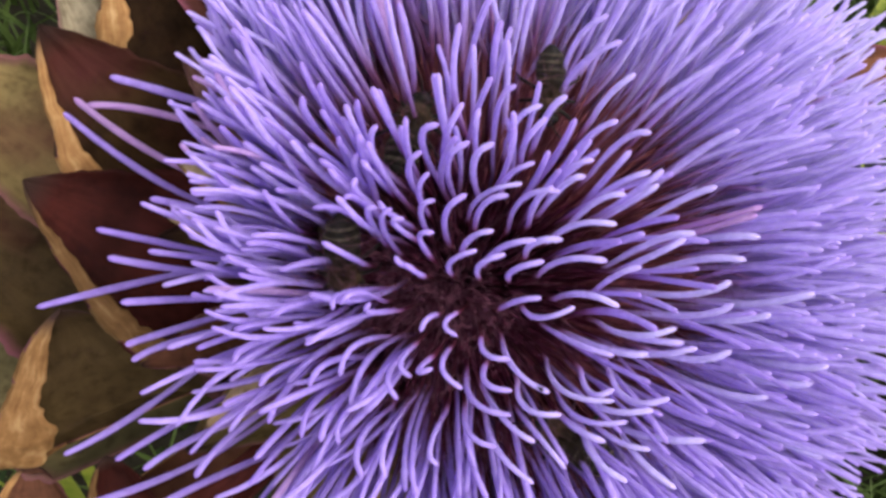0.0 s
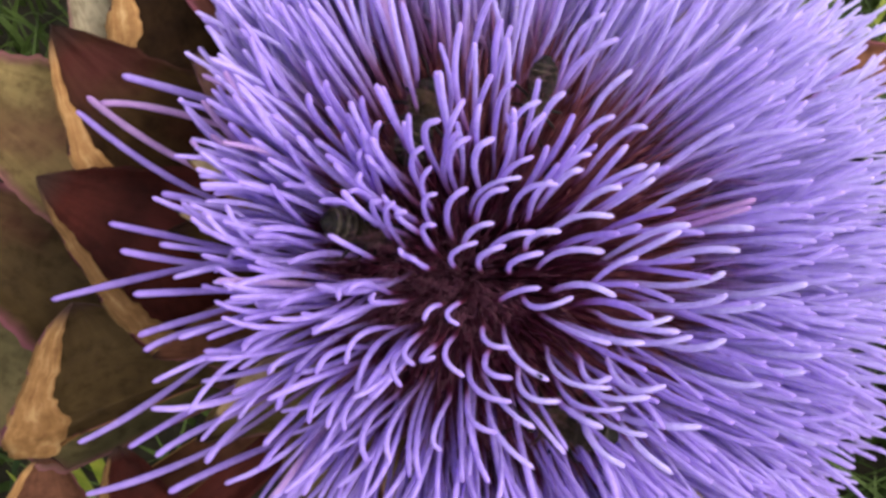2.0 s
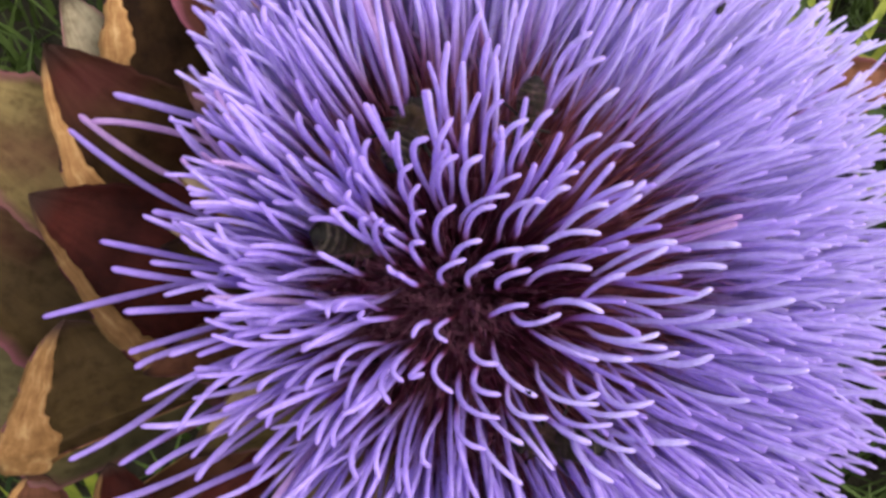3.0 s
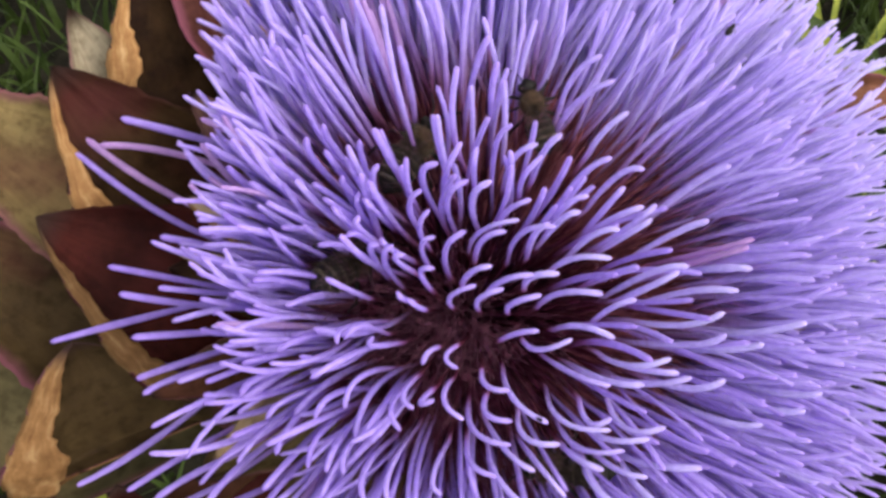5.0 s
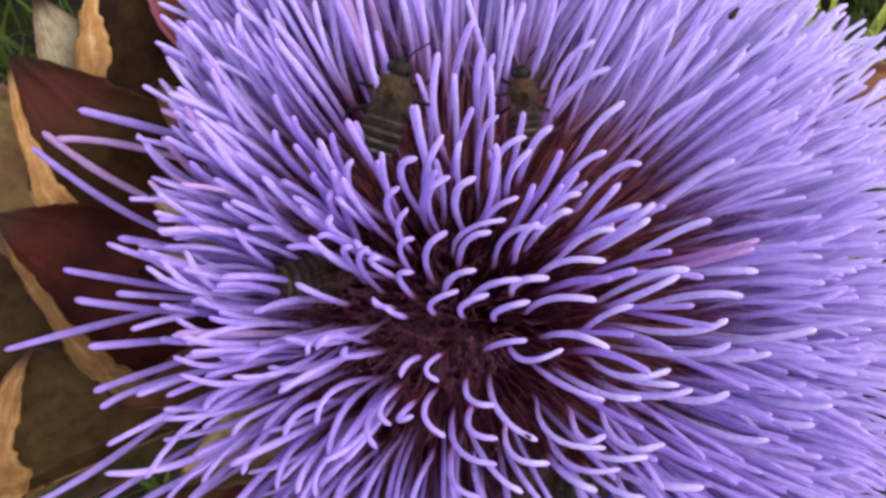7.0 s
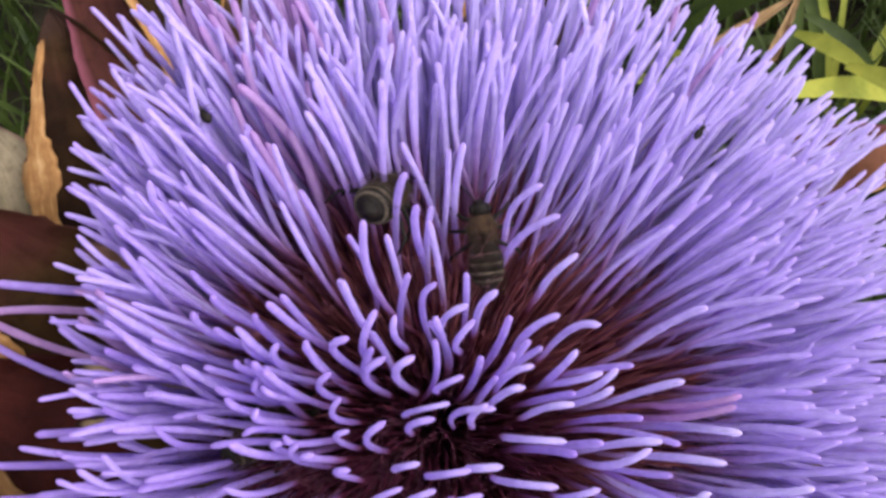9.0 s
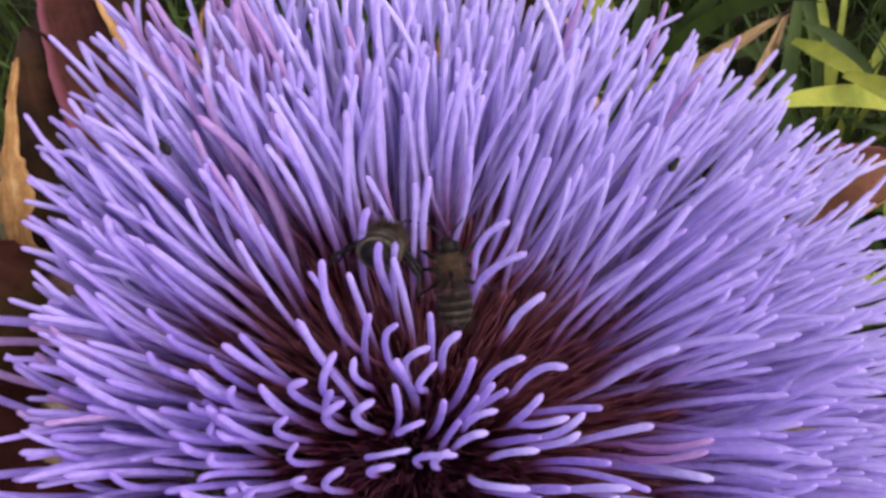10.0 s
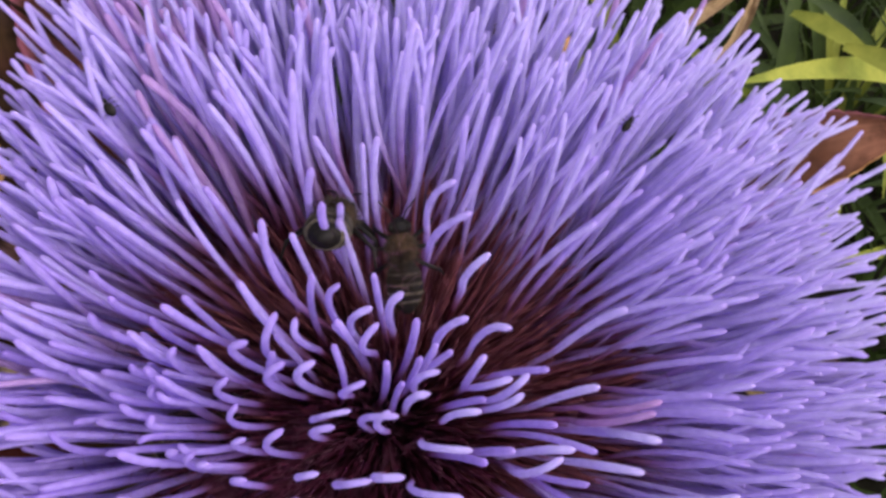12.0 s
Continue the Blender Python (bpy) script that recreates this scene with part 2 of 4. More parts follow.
# florets that stand clear of the others, sector by sector: where the style leaves its neighbours, where it bends and where it ends, mm across the head
CORE_A = (
    (-10.1, -6.6, -11.9, -7.5, -11, -8.5),
    (-12.5, -7, -13.6, -7, -14.2, -7.8),
    (-10.9, -3.1, -11.4, -1.4, -9.1, -0.2),
    (-7.9, -9.4, -7.8, -10.6, -5.8, -11),
    (-8, -3.4, -8.4, -1.7, -6.3, -0.6),
    (-6, -6.9, -4.6, -5.4, -2.7, -4.9),
    (-12.9, -11.1, -14.6, -12.3, -13.6, -12.1),
    (-14, -3, -14.9, -2.3, -15.6, -1.7),
    (-10.1, -0.7, -9.3, 1.1, -7.5, 1.8),
    (-11, -10.7, -12.2, -12.1, -10.5, -13.8),
    (-4.8, -3.6, -4.9, -2.2, -2.4, -1.3),
    (-7.3, -12.3, -7.8, -13.6, -5.6, -14.2),
    (-13.2, -1.2, -14.5, 1.1, -13.5, 1.7),
    (-7.4, -2.3, -6.3, 0, -3.2, 0.9),
    (-15.3, -2.1, -16.3, -1.5, -16.7, -1.1),
    (-14.8, -10.2, -16.4, -11.5, -15.7, -12.6),
)
CORE_B = (
    (-3.2, -6.5, -2.2, -7.1, 0.8, -6),
    (-16.7, -6.8, -19.5, -6.5, -19.7, -5.7),
    (-3, -0.9, -2.8, 0.6, -0.6, 1),
    (-5.2, -10.1, -4.8, -12.3, -1.8, -14.3),
    (-9.3, -13.8, -9, -15.7, -5.7, -16.7),
    (-11.3, 0.4, -11.9, 3.4, -10.2, 5.3),
    (-13.7, 1.7, -14.4, 4, -13.3, 4.9),
    (-8.5, 2.4, -7.9, 4.6, -6, 5.4),
    (-15.1, 1, -17.1, 2.6, -16.5, 3.1),
    (-15.9, -11.5, -17.7, -12.8, -17, -14.8),
)
UPPER_A = (
    (-9.1, 3.5, -8, 5.6, -4.5, 6.6),
    (-2.5, 2.7, -2.4, 4.9, -1.3, 6.1),
    (-13.8, 4, -14.6, 5.9, -13.8, 7.5),
    (-4.5, 2.1, -3.8, 5.2, -0.7, 5.9),
    (-5.6, 6.4, -5.2, 7.7, -3.2, 8.7),
    (-8, 6.1, -8.9, 9, -7.4, 10.6),
    (-14.9, 6.1, -15.7, 8.3, -14.7, 9.7),
    (-10.8, 6.1, -11.6, 9, -9.9, 10.7),
    (-1, 4, 0.5, 6.6, 1.9, 7.4),
    (-12.4, 7.6, -14.3, 11.3, -13.1, 12.7),
    (0.1, 5.7, 1.1, 8.2, 2.9, 9.1),
    (-8.4, 10.8, -8.7, 12.5, -8.5, 14),
    (-3.2, 10, -3.3, 11.4, -1.8, 13.2),
    (-11.8, 9, -11.9, 11.4, -10.3, 14.6),
    (-19.3, 7.6, -19.7, 10.8, -19.2, 12.4),
    (-4.9, 11.1, -4.3, 13.5, -2.4, 14.7),
)
UPPER_B = (
    (-5.9, 9, -6.3, 14.5, -4.9, 16.8),
    (-1.6, 11.8, -0.9, 14.3, 0.3, 15.6),
    (2, 8.8, 3.4, 11.8, 5.6, 13.2),
    (-20.4, 11.1, -20.9, 13.7, -21, 15.1),
    (5.4, 15.2, 6.1, 16.8, 7.9, 18.3),
    (-6.1, 18.3, -6.4, 21.7, -6, 23.8),
    (2.2, 18.8, 3.7, 20.8, 6.6, 22.1),
    (-9.2, 20.8, -8.2, 24.6, -7, 27),
    (2.3, 21, 3.2, 23.7, 5.4, 25.1),
)
EAST_A = (
    (-1, -3.2, 0.4, -1.2, 4, -1.1),
    (0.7, -5.8, 2.5, -4.7, 5.3, -5.6),
    (-0.4, -9, 1.7, -9.8, 4.8, -10.7),
    (0.3, 0.8, 1.7, 2.5, 5.1, 2.6),
    (5.1, -5, 5.8, -2.9, 7.7, -1.9),
    (2.6, -10, 5.5, -10.7, 8.4, -10.8),
    (2.5, 2.7, 4.1, 5, 6.1, 5.6),
    (6.2, -8.7, 8, -9.2, 11.5, -8.3),
    (7.4, -9.6, 9.3, -9.6, 12.3, -9.7),
    (4.6, 5.5, 6, 8.3, 7, 9.8),
    (6.5, 3.5, 8.4, 5.3, 9.8, 6.4),
    (8.4, -2.7, 10, -0.9, 12.6, 0.8),
    (5.2, 5.8, 6.9, 7.1, 8.9, 7.9),
    (7.9, -11.8, 10.2, -11.4, 13.8, -10.4),
    (6.4, 3.9, 8.3, 5.9, 10.4, 7.9),
    (7.1, -3, 10.5, 0.6, 13.6, 1.6),
)
EAST_B = (
    (5.3, 8.6, 7.2, 11.6, 9.2, 12.2),
    (10.8, -5.2, 14.5, -5.1, 17.7, -3.7),
    (10.5, -7.9, 15.3, -7.4, 18, -6.1),
    (13.1, -12.3, 15.5, -12.1, 17.8, -11),
    (11, 2.5, 13.9, 5.2, 16.3, 6.4),
    (12.8, -3.1, 16, -1.3, 19.5, -1.1),
    (15.7, 0.6, 18.7, 1.3, 21.3, 1.3),
    (15, -8.8, 19.6, -8.2, 22.6, -7.2),
    (16, -15.2, 19.6, -16.3, 22.6, -16.1),
    (14, 7.8, 17.2, 11.1, 19.6, 12.6),
    (20.6, -7.3, 24.9, -6.3, 28.4, -5.1),
    (21, -14.5, 25, -15.3, 28.3, -15.1),
    (23.1, -12.7, 27.2, -13.6, 30.7, -13.3),
    (24, -20.7, 27.8, -22.8, 30.9, -23.8),
)
LOWER_A = (
    (-3.7, -14.9, -3.6, -16.4, -0.6, -16.8),
    (-9.7, -17.9, -9.4, -19.1, -7.2, -20),
    (-7.6, -16, -5.7, -17.9, -3.2, -19.4),
    (-18.3, -10.2, -21.2, -10, -22.5, -12.4),
    (-11.7, -18.4, -13.4, -20.5, -12.9, -21.8),
    (3, -13.3, 3.2, -14.9, 4.9, -14.5),
    (0.1, -13, 0.5, -14.9, 4.9, -15.5),
    (-21, -12.6, -23.9, -11.8, -25.6, -13.5),
    (-3.3, -19, -2, -19.8, 0.2, -22.2),
    (-7, -19.3, -6.5, -21.1, -3.2, -23.8),
    (1.2, -18.8, 2.2, -19, 4, -19.6),
    (1.3, -16.9, 2.4, -18, 6.4, -17.8),
    (-15.4, -17.7, -18.1, -20.2, -18.1, -23.1),
    (-18.6, -15.2, -22.2, -17.2, -22.9, -19.6),
    (-21.8, -15.4, -23.7, -17.1, -24.6, -19.3),
    (-18.2, -18.7, -20.9, -20.3, -20.6, -23.2),
)
LOWER_B = (
    (4.8, -16.8, 5.4, -17.1, 9.1, -16.7),
    (-23.8, -15.5, -25.9, -16.5, -26.7, -19),
    (7, -13.1, 7.4, -15.9, 10.9, -15.6),
    (5.5, -20.4, 6.8, -20.6, 9, -20.8),
    (4.1, -20.8, 4.1, -22.3, 6.6, -24),
    (-27.3, -13.5, -29.2, -15.5, -30.1, -17.6),
    (-27.1, -17.5, -29.5, -19.6, -31.6, -21.8),
    (-30.2, -15.5, -33.2, -15.9, -34.9, -16.3),
    (-25, -21.7, -26, -24.1, -27.4, -27.1),
    (8.3, -21.4, 10.7, -20.8, 15.1, -20.3),
    (8.9, -21.4, 9.3, -22.9, 12.1, -25.1),
    (-27.9, -20.4, -30.5, -22.5, -32.4, -24.8),
    (-33.6, -19.6, -36.8, -21.9, -38.8, -24.4),
    (-38.5, -21.5, -42.6, -22.9, -45.3, -24.5),
    (-34.7, -26.1, -40.3, -27.6, -43.9, -28.9),
    (-41.8, -19.9, -45.8, -22, -49.2, -24),
)
LOWER_C = (
    (-45.1, -16.5, -51.9, -21.7, -57.7, -24.9),
    (-43.3, -28.3, -50.6, -30.8, -58, -32.4),
)
WEST_A = (
    (-17.1, -0.5, -18.4, 2.4, -17.7, 3.9),
    (-18.7, -5.9, -20.8, -4.5, -22.2, -5.2),
    (-15.7, 2.5, -17.6, 3.7, -18.4, 4.5),
    (-18.9, -4.6, -22.4, -4.6, -23.3, -5.7),
    (-18.7, 0.7, -19.8, 3.4, -19.3, 4.2),
    (-20.9, -1.8, -22.2, -0.6, -24, 0.5),
    (-18.8, 3.1, -20.8, 5.1, -22, 5.3),
    (-19.3, 4.4, -21, 5.9, -21.2, 6.8),
    (-18.1, 6.5, -19.4, 7.9, -20.2, 8.8),
    (-19.9, 1.2, -22, 3.8, -24.9, 4.3),
    (-20.3, 6.3, -21.2, 8.2, -21.1, 9.4),
    (-20.4, 4.1, -22.3, 6.5, -23.5, 7.9),
    (-25, -5.8, -27.6, -5.9, -29.4, -6.7),
    (-20.4, 5.6, -22.7, 7.7, -24.4, 9),
    (-20.5, 8.1, -22.3, 10.2, -22.8, 11.2),
    (-19.9, 9.4, -21.4, 11.4, -22.1, 13),
)
WEST_B = (
    (-26, -12.2, -29.2, -12.5, -30.9, -13.8),
    (-26.5, 0.3, -28.5, 1.3, -31.5, 1.4),
    (-27.2, -1.2, -29.7, 0.4, -32.1, 0.6),
    (-26.5, -4.4, -30.5, -3.5, -33, -2.7),
    (-25.9, -7.7, -30.6, -7.9, -33.4, -8.3),
    (-28.9, 2.2, -29.6, 3.9, -30.6, 5.8),
    (-26.7, -9.6, -32, -10.1, -33.8, -11.3),
    (-22.1, 10.3, -23.8, 12.9, -24.6, 14.2),
    (-29, -3.4, -32.4, -2.1, -34.4, -0.9),
    (-24.8, 11.6, -26.5, 13.9, -26.9, 15.6),
    (-23, 13.4, -24.6, 15.8, -25, 17.1),
    (-29.2, -8, -34.4, -9.3, -37.8, -10.4),
    (-25.7, 8.7, -28.3, 11.7, -30.6, 13.6),
    (-30.4, -6.1, -35.6, -5.7, -38.4, -4.9),
    (-32.6, -4, -35.9, -2.5, -38.4, -1.5),
    (-33.4, -12.5, -35.9, -12.3, -38.1, -12),
)
WEST_C = (
    (-31.2, 3.3, -34.1, 5.7, -35.9, 7.6),
    (-29.9, 5.9, -33.6, 7.9, -36.3, 8.9),
    (-24.7, 14.6, -26.3, 17.4, -27.1, 19.5),
    (-32.3, 8.8, -34.8, 11.5, -35.8, 12.9),
    (-37.4, -1.5, -41.1, -0.8, -43.7, -0.3),
    (-35.3, 2.7, -40.2, 4.5, -43.6, 5.4),
    (-37, -9.6, -43.1, -10.8, -46, -12.1),
    (-35.4, -7.2, -43.6, -9.5, -46.8, -10.5),
    (-39.9, -6.1, -43.5, -5.9, -47.1, -5.9),
    (-40.2, -3.3, -45.3, -2.1, -49, -1.1),
    (-40.6, -0.8, -46.4, 0.9, -50.9, 2.1),
    (-39.9, 17.8, -45.4, 19, -50.8, 20.2),
    (-44.4, -2.8, -52.5, -4.8, -60.7, -7),
    (-41.3, 4.8, -48.9, 8.6, -58.4, 16.3),
)
# withered ones, mauve
WITHERED = (
    (-41.7, 15.4, -48.8, 17.1, -54, 17.2),
    (-46.4, 10.3, -51.6, 13.7, -56.6, 17.9),
    (15.1, 1, 17.5, 2.2, 21.1, 3.5),
    (16, 2.3, 18.3, 3.2, 21.8, 4.4),
)


def finish_tube(points, vs, thick, u, violet, taper=0.0, fade=0.4):
    """Corolla tube below, a style that thickens above and ends round; the style is violet for so many mm from its end."""
    radii = [thick * (0.50 + 0.50 * min(1.0, v / 0.90) ** 2.4) * (1 - 0.45 * taper * (max(0.0, v - 0.80) / 0.20) ** 1.5) * (1 + 0.05 * math.sin(23 * v + 40 * u) + 0.03 * math.sin(61 * v + 17 * u)) for v in vs]
    thick = radii[-1]
    end = (points[-1] - points[-2]).normalized()
    last = points[-1]
    length = sum((b - a).length for a, b in zip(points, points[1:])) / MM
    vs = [max(0.0, 0.965 - 0.4 * min(1.0, (1 - v) * length / violet) - fade * max(0.0, (1 - v) * length / violet - 1)) for v in vs]
    for out, r, v in ((0.7, 0.84, 0.98), (1.35, 0.54, 0.99), (1.7, 0.18, 1.0)):
        points.append(last + end * thick * out)
        radii.append(thick * r)
        vs.append(v)
    return tube(points, radii, 7, u, vs)


def floret_through(base, start, mid, tip, thick, u, violet, taper=0.0, fade=0.4):
    """A floret that rises from base to start, then swings through mid to its tip."""
    pull = mid * 2 - (start + tip) * 0.5
    way_in = ((pull - start).normalized() * 0.45 + (start - base).normalized()).normalized()
    low = start - way_in * (start - base).length * 0.4
    points, lengths = [], [0.0]
    for k in range(6):
        s = k / 6
        points.append((base * (1 - s) ** 2 + low * 2 * s * (1 - s) + start * s * s) * MM)
    for k in range(9):
        s = k / 8
        points.append((start * (1 - s) ** 2 + pull * 2 * s * (1 - s) + tip * s * s) * MM)
    for a, b in zip(points, points[1:]):
        lengths.append(lengths[-1] + (b - a).length)
    return finish_tube(points, [v / lengths[-1] for v in lengths], thick, u, violet, taper, fade)


def fall(span, angle):
    """How far below its tip a floret leaves its neighbours, from the length that shows across the head and the angle off the axis."""
    return min(20.0, float(np.interp(angle, (0, 18, 30, 45, 80), (2.4, 2.3, 2.0, 1.0, 0.3)) * span + np.interp(angle, (0, 25, 40), (2.0, 2.0, 1.0))))


def set_floret(row, thick, u):
    """One of the florets listed above; its heights follow from the dome."""
    xs, ys, xm, ym, xt, yt = row
    off = math.hypot(xt - CROWN.x, yt - CROWN.y)
    angle = float(np.interp(off, DOME_ROUND[:180], ANGLES[:180]))
    top = float(np.interp(off, DOME_ROUND[:180], DOME_UP[:180]))
    span = math.hypot(xt - xs, yt - ys)
    down = fall(span, angle)
    start, mid, tip = Vector((xs, ys, top - down)), Vector((xm, ym, top - float(np.interp(angle, (20, 40), (0.22, 0.38))) * down)), Vector((xt, yt, top))
    base = CROWN + Vector(((xs - CROWN.x) * 0.26, (ys - CROWN.y) * 0.26, 4.0))
    # inner stems fade sooner: shade of the core put into their colour
    violet = (0.78 + 0.018 * angle) * ((tip - mid).length + (mid - start).length)
    return floret_through(base, start, mid, tip, thick * (1.0 + 0.012 * angle), u, violet, 0.7 if span > 14 else 0.25, 2.2 if angle < 27 else 0.9), tip


AXES = np.array([(x + dx * up, y + dy * up, z + up, max(0.8, r - 0.03 * up)) for x, y, z, r, dx, dy in HOLLOWS for up in range(0, 28, 3)])


def parted(verts):
    """Whether a floret would stand in one of the hollows, or between it and the camera."""
    at = np.array([tuple(v) for v in verts[::7]]) / MM
    gap = np.linalg.norm(at[:, None, :] - AXES[None, :, :3], axis=2)
    return bool((gap < AXES[None, :, 3] + 0.4).any())


def bare(round_at, angle, patch):
    """Patches of the ring between the inner and the outer florets where the styles have parted."""
    for way, wide, near, far in PARTINGS:
        turn = abs((round_at - way + 180) % 360 - 180)
        if near + 2 * patch < angle < far + 3 * patch and turn < wide * (1.0 + 0.5 * patch):
            return True
    return False


def build_florets():
    rnd = random.Random(11)
    count, sparse, apart = 3850, 900, 300
    rest = Heap()
    taken = []
    for sector in (CORE_A, CORE_B, UPPER_A, UPPER_B, EAST_A, EAST_B, LOWER_A, LOWER_B, LOWER_C, WEST_A, WEST_B, WEST_C, WITHERED):
        for row in sector:
            # paler towards +x: the lit side is put into the tint
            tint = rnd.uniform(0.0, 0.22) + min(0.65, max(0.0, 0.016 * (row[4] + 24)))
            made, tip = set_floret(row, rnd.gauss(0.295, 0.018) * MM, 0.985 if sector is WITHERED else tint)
            taken.append(tip)
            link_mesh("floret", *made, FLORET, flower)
            apart -= 1
    listed = np.array([tuple(t) for t in taken])
    for i in range(count):
        # sparse between the middle and the rim, packed tight towards the rim
        inner = i < sparse
        share = (i + 0.5) / sparse if inner else (i - sparse + 0.5) / (count - sparse)
        a = i * 2.399963 + rnd.gauss(0, 0.05)
        # towards the upper rim nearly all of them reach the edge
        rho = 0.60 * share ** 0.5 if inner else 0.52 + 0.48 * share ** (0.58 - 0.26 * max(0.0, math.cos(a - radians(110))))
        round_at = math.degrees(a) % 360
        theta = radians((float(np.interp(round_at, AROUND, SPREAD)) + rnd.gauss(0, 1.6)) * rho) + rnd.gauss(0, 0.015)
        angle = math.degrees(theta)
        reach = 55 + 15 * (angle / 80) ** 2 + 6 * math.exp(-((round_at - 108) / 22) ** 2) * (angle / 55) ** 2 + rnd.gauss(-0.6, 1.0 + 1.6 * rho)
        way = Vector((math.sin(theta) * math.cos(a), math.sin(theta) * math.sin(a), math.cos(theta)))
        tip = CROWN + way * reach
        # neighbours lean together in loose clumps
        clump = noise.noise_vector(tip * 0.11) * (0.4 + 2.8 * rho)
        tip = tip + Vector((clump.x, clump.y, 0.4 * clump.z))
        patch = noise.noise(tip * 0.11 + Vector((7.3, 1.1, 3.7)))
        u, broad, swing, bend, span, th = rnd.random(), rnd.random(), rnd.gauss(0.0, 0.13), rnd.gauss(0.0, 0.4 + 0.7 * rho), rnd.uniform(0.8, 1.2), rnd.gauss(0.335, 0.035)
        near = float(np.linalg.norm(listed - np.array(tuple(tip)), axis=1).min())
        # the open ring: on the sunny side and below, the inner florets stand far apart
        sunny, below = max(0.0, math.cos(a - radians(5))) ** 0.5, max(0.0, math.cos(a - radians(268))) ** 0.6
        if angle < 43 + 5 * patch and broad < 0.56 * sunny or angle < 40 and broad < 0.56 * below:
            continue
        # the inner bracts show through on the dry side
        if broad < 0.75 and (math.hypot(tip.x + 43.5, tip.y - 21) < 4.5 or math.hypot(tip.x + 42, tip.y - 8) < 3):
            continue
        if angle < 15 or near < (3.8 if angle < 18 or 140 < round_at < 330 and angle < 25 else 2.8 if 130 < round_at < 335 and angle < 36 else 2.4 if angle < 30 else 2.1 if inner else 1.8) or bare(round_at, angle, patch) or not inner and rnd.random() > float(np.interp(round_at, AROUND, SPREAD)) / 62 * (1 - 0.55 * max(0.0, math.cos(a - radians(228))) ** 0.7):
            continue
        out = (Matrix.Rotation(swing, 3, "Z") @ Vector((math.cos(a), math.sin(a), 0)))
        side = Vector((-out.y, out.x, 0))
        span *= float(np.interp(angle, (0, 20, 45, 80), (4, 7.5, 15, 25)))
        down = fall(span, angle)
        # on the shaded, lower side they arch over and hang outward
        lee = max(0.0, math.cos(a - radians(245))) ** 0.7
        start = tip - out * span - Vector((0, 0, down + 2.5 * lee))
        mid = tip - out * span * (0.50 + 0.06 * lee) + side * bend - Vector((0, 0, down * (0.42 - 0.17 * lee)))
        base = CROWN + Vector(((start.x - CROWN.x) * 0.30, (start.y - CROWN.y) * 0.30, 4 - 5 * rho * rho))
        # the older florets towards the rim are stouter and paler; light on the sunny side is painted into u
        lit_side = 0.5 + 0.5 * math.cos(a - radians(50))
        th += 0.05 * rho * lit_side + 0.06 * max(0.0, math.cos(a - radians(155)))
        u = min(0.93, max(0.0, 0.02 + 0.72 * rho * (0.08 + 0.92 * lit_side ** 1.5) + 0.24 * u))
        # withered mauve ones stand in two places of the rim
        if rho > 0.72 and (broad < 0.06 and abs(round_at - 150) < 14 or broad < 0.5 and abs(round_at - 104) < 6 or broad > 0.985):
            th, u = th * 1.2, 0.975
        violet = (tip - start).length * float(np.interp(angle, (0, 25, 42, 52, 62, 80), (0.9, 1.0, 1.1, 1.6, 2.3, 2.6)))
        # beside the partings the styles stand bare only for a short way
        if any(abs((round_at - way + 180) % 360 - 180) < 1.3 * wide for way, wide, _, _ in PARTINGS):
            violet *= 0.62
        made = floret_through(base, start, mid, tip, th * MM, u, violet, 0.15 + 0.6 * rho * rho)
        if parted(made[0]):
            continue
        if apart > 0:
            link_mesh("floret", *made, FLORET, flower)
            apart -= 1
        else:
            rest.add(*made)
    # corolla tubes without styles, deep between the others; those on the sunny side take the lit colour
    tubes, lit_tubes = Heap(), Heap()
    for i in range(8200):
        rho = ((i + 0.5) / 8200) ** 0.60
        a = i * 2.399963 + rnd.gauss(0, 0.1)
        theta = radians(np.interp(math.degrees(a) % 360, AROUND, SPREAD) * rho * 0.97 + rnd.gauss(0, 2.5))
        out = Vector((math.sin(theta) * math.cos(a), math.sin(theta) * math.sin(a), math.cos(theta)))
        base = CROWN + Vector((15 * rho * math.cos(a), 15 * rho * math.sin(a), 5 - 6 * rho * rho))
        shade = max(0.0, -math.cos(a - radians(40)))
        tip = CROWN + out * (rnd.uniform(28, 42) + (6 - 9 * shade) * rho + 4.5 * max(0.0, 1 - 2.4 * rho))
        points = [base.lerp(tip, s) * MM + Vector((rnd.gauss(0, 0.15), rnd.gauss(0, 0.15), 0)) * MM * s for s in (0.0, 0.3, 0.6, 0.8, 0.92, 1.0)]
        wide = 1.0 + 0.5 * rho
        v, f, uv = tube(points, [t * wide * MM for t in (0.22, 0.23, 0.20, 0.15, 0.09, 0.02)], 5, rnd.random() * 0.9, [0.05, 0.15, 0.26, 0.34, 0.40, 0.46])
        (lit_tubes if rho * math.degrees(theta) > 9 + rnd.gauss(0, 3) and math.cos(a - radians(40)) > -0.3 else tubes).add(v, f, uv)
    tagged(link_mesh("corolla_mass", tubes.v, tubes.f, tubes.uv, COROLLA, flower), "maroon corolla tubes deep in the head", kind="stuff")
    tagged(link_mesh("faded_corolla_mass", lit_tubes.v, lit_tubes.f, lit_tubes.uv, COROLLA_LIT, flower), "brownish corolla tubes between the florets, coloured as lit", kind="stuff")
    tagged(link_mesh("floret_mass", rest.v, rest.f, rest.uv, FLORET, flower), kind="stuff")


build_florets()


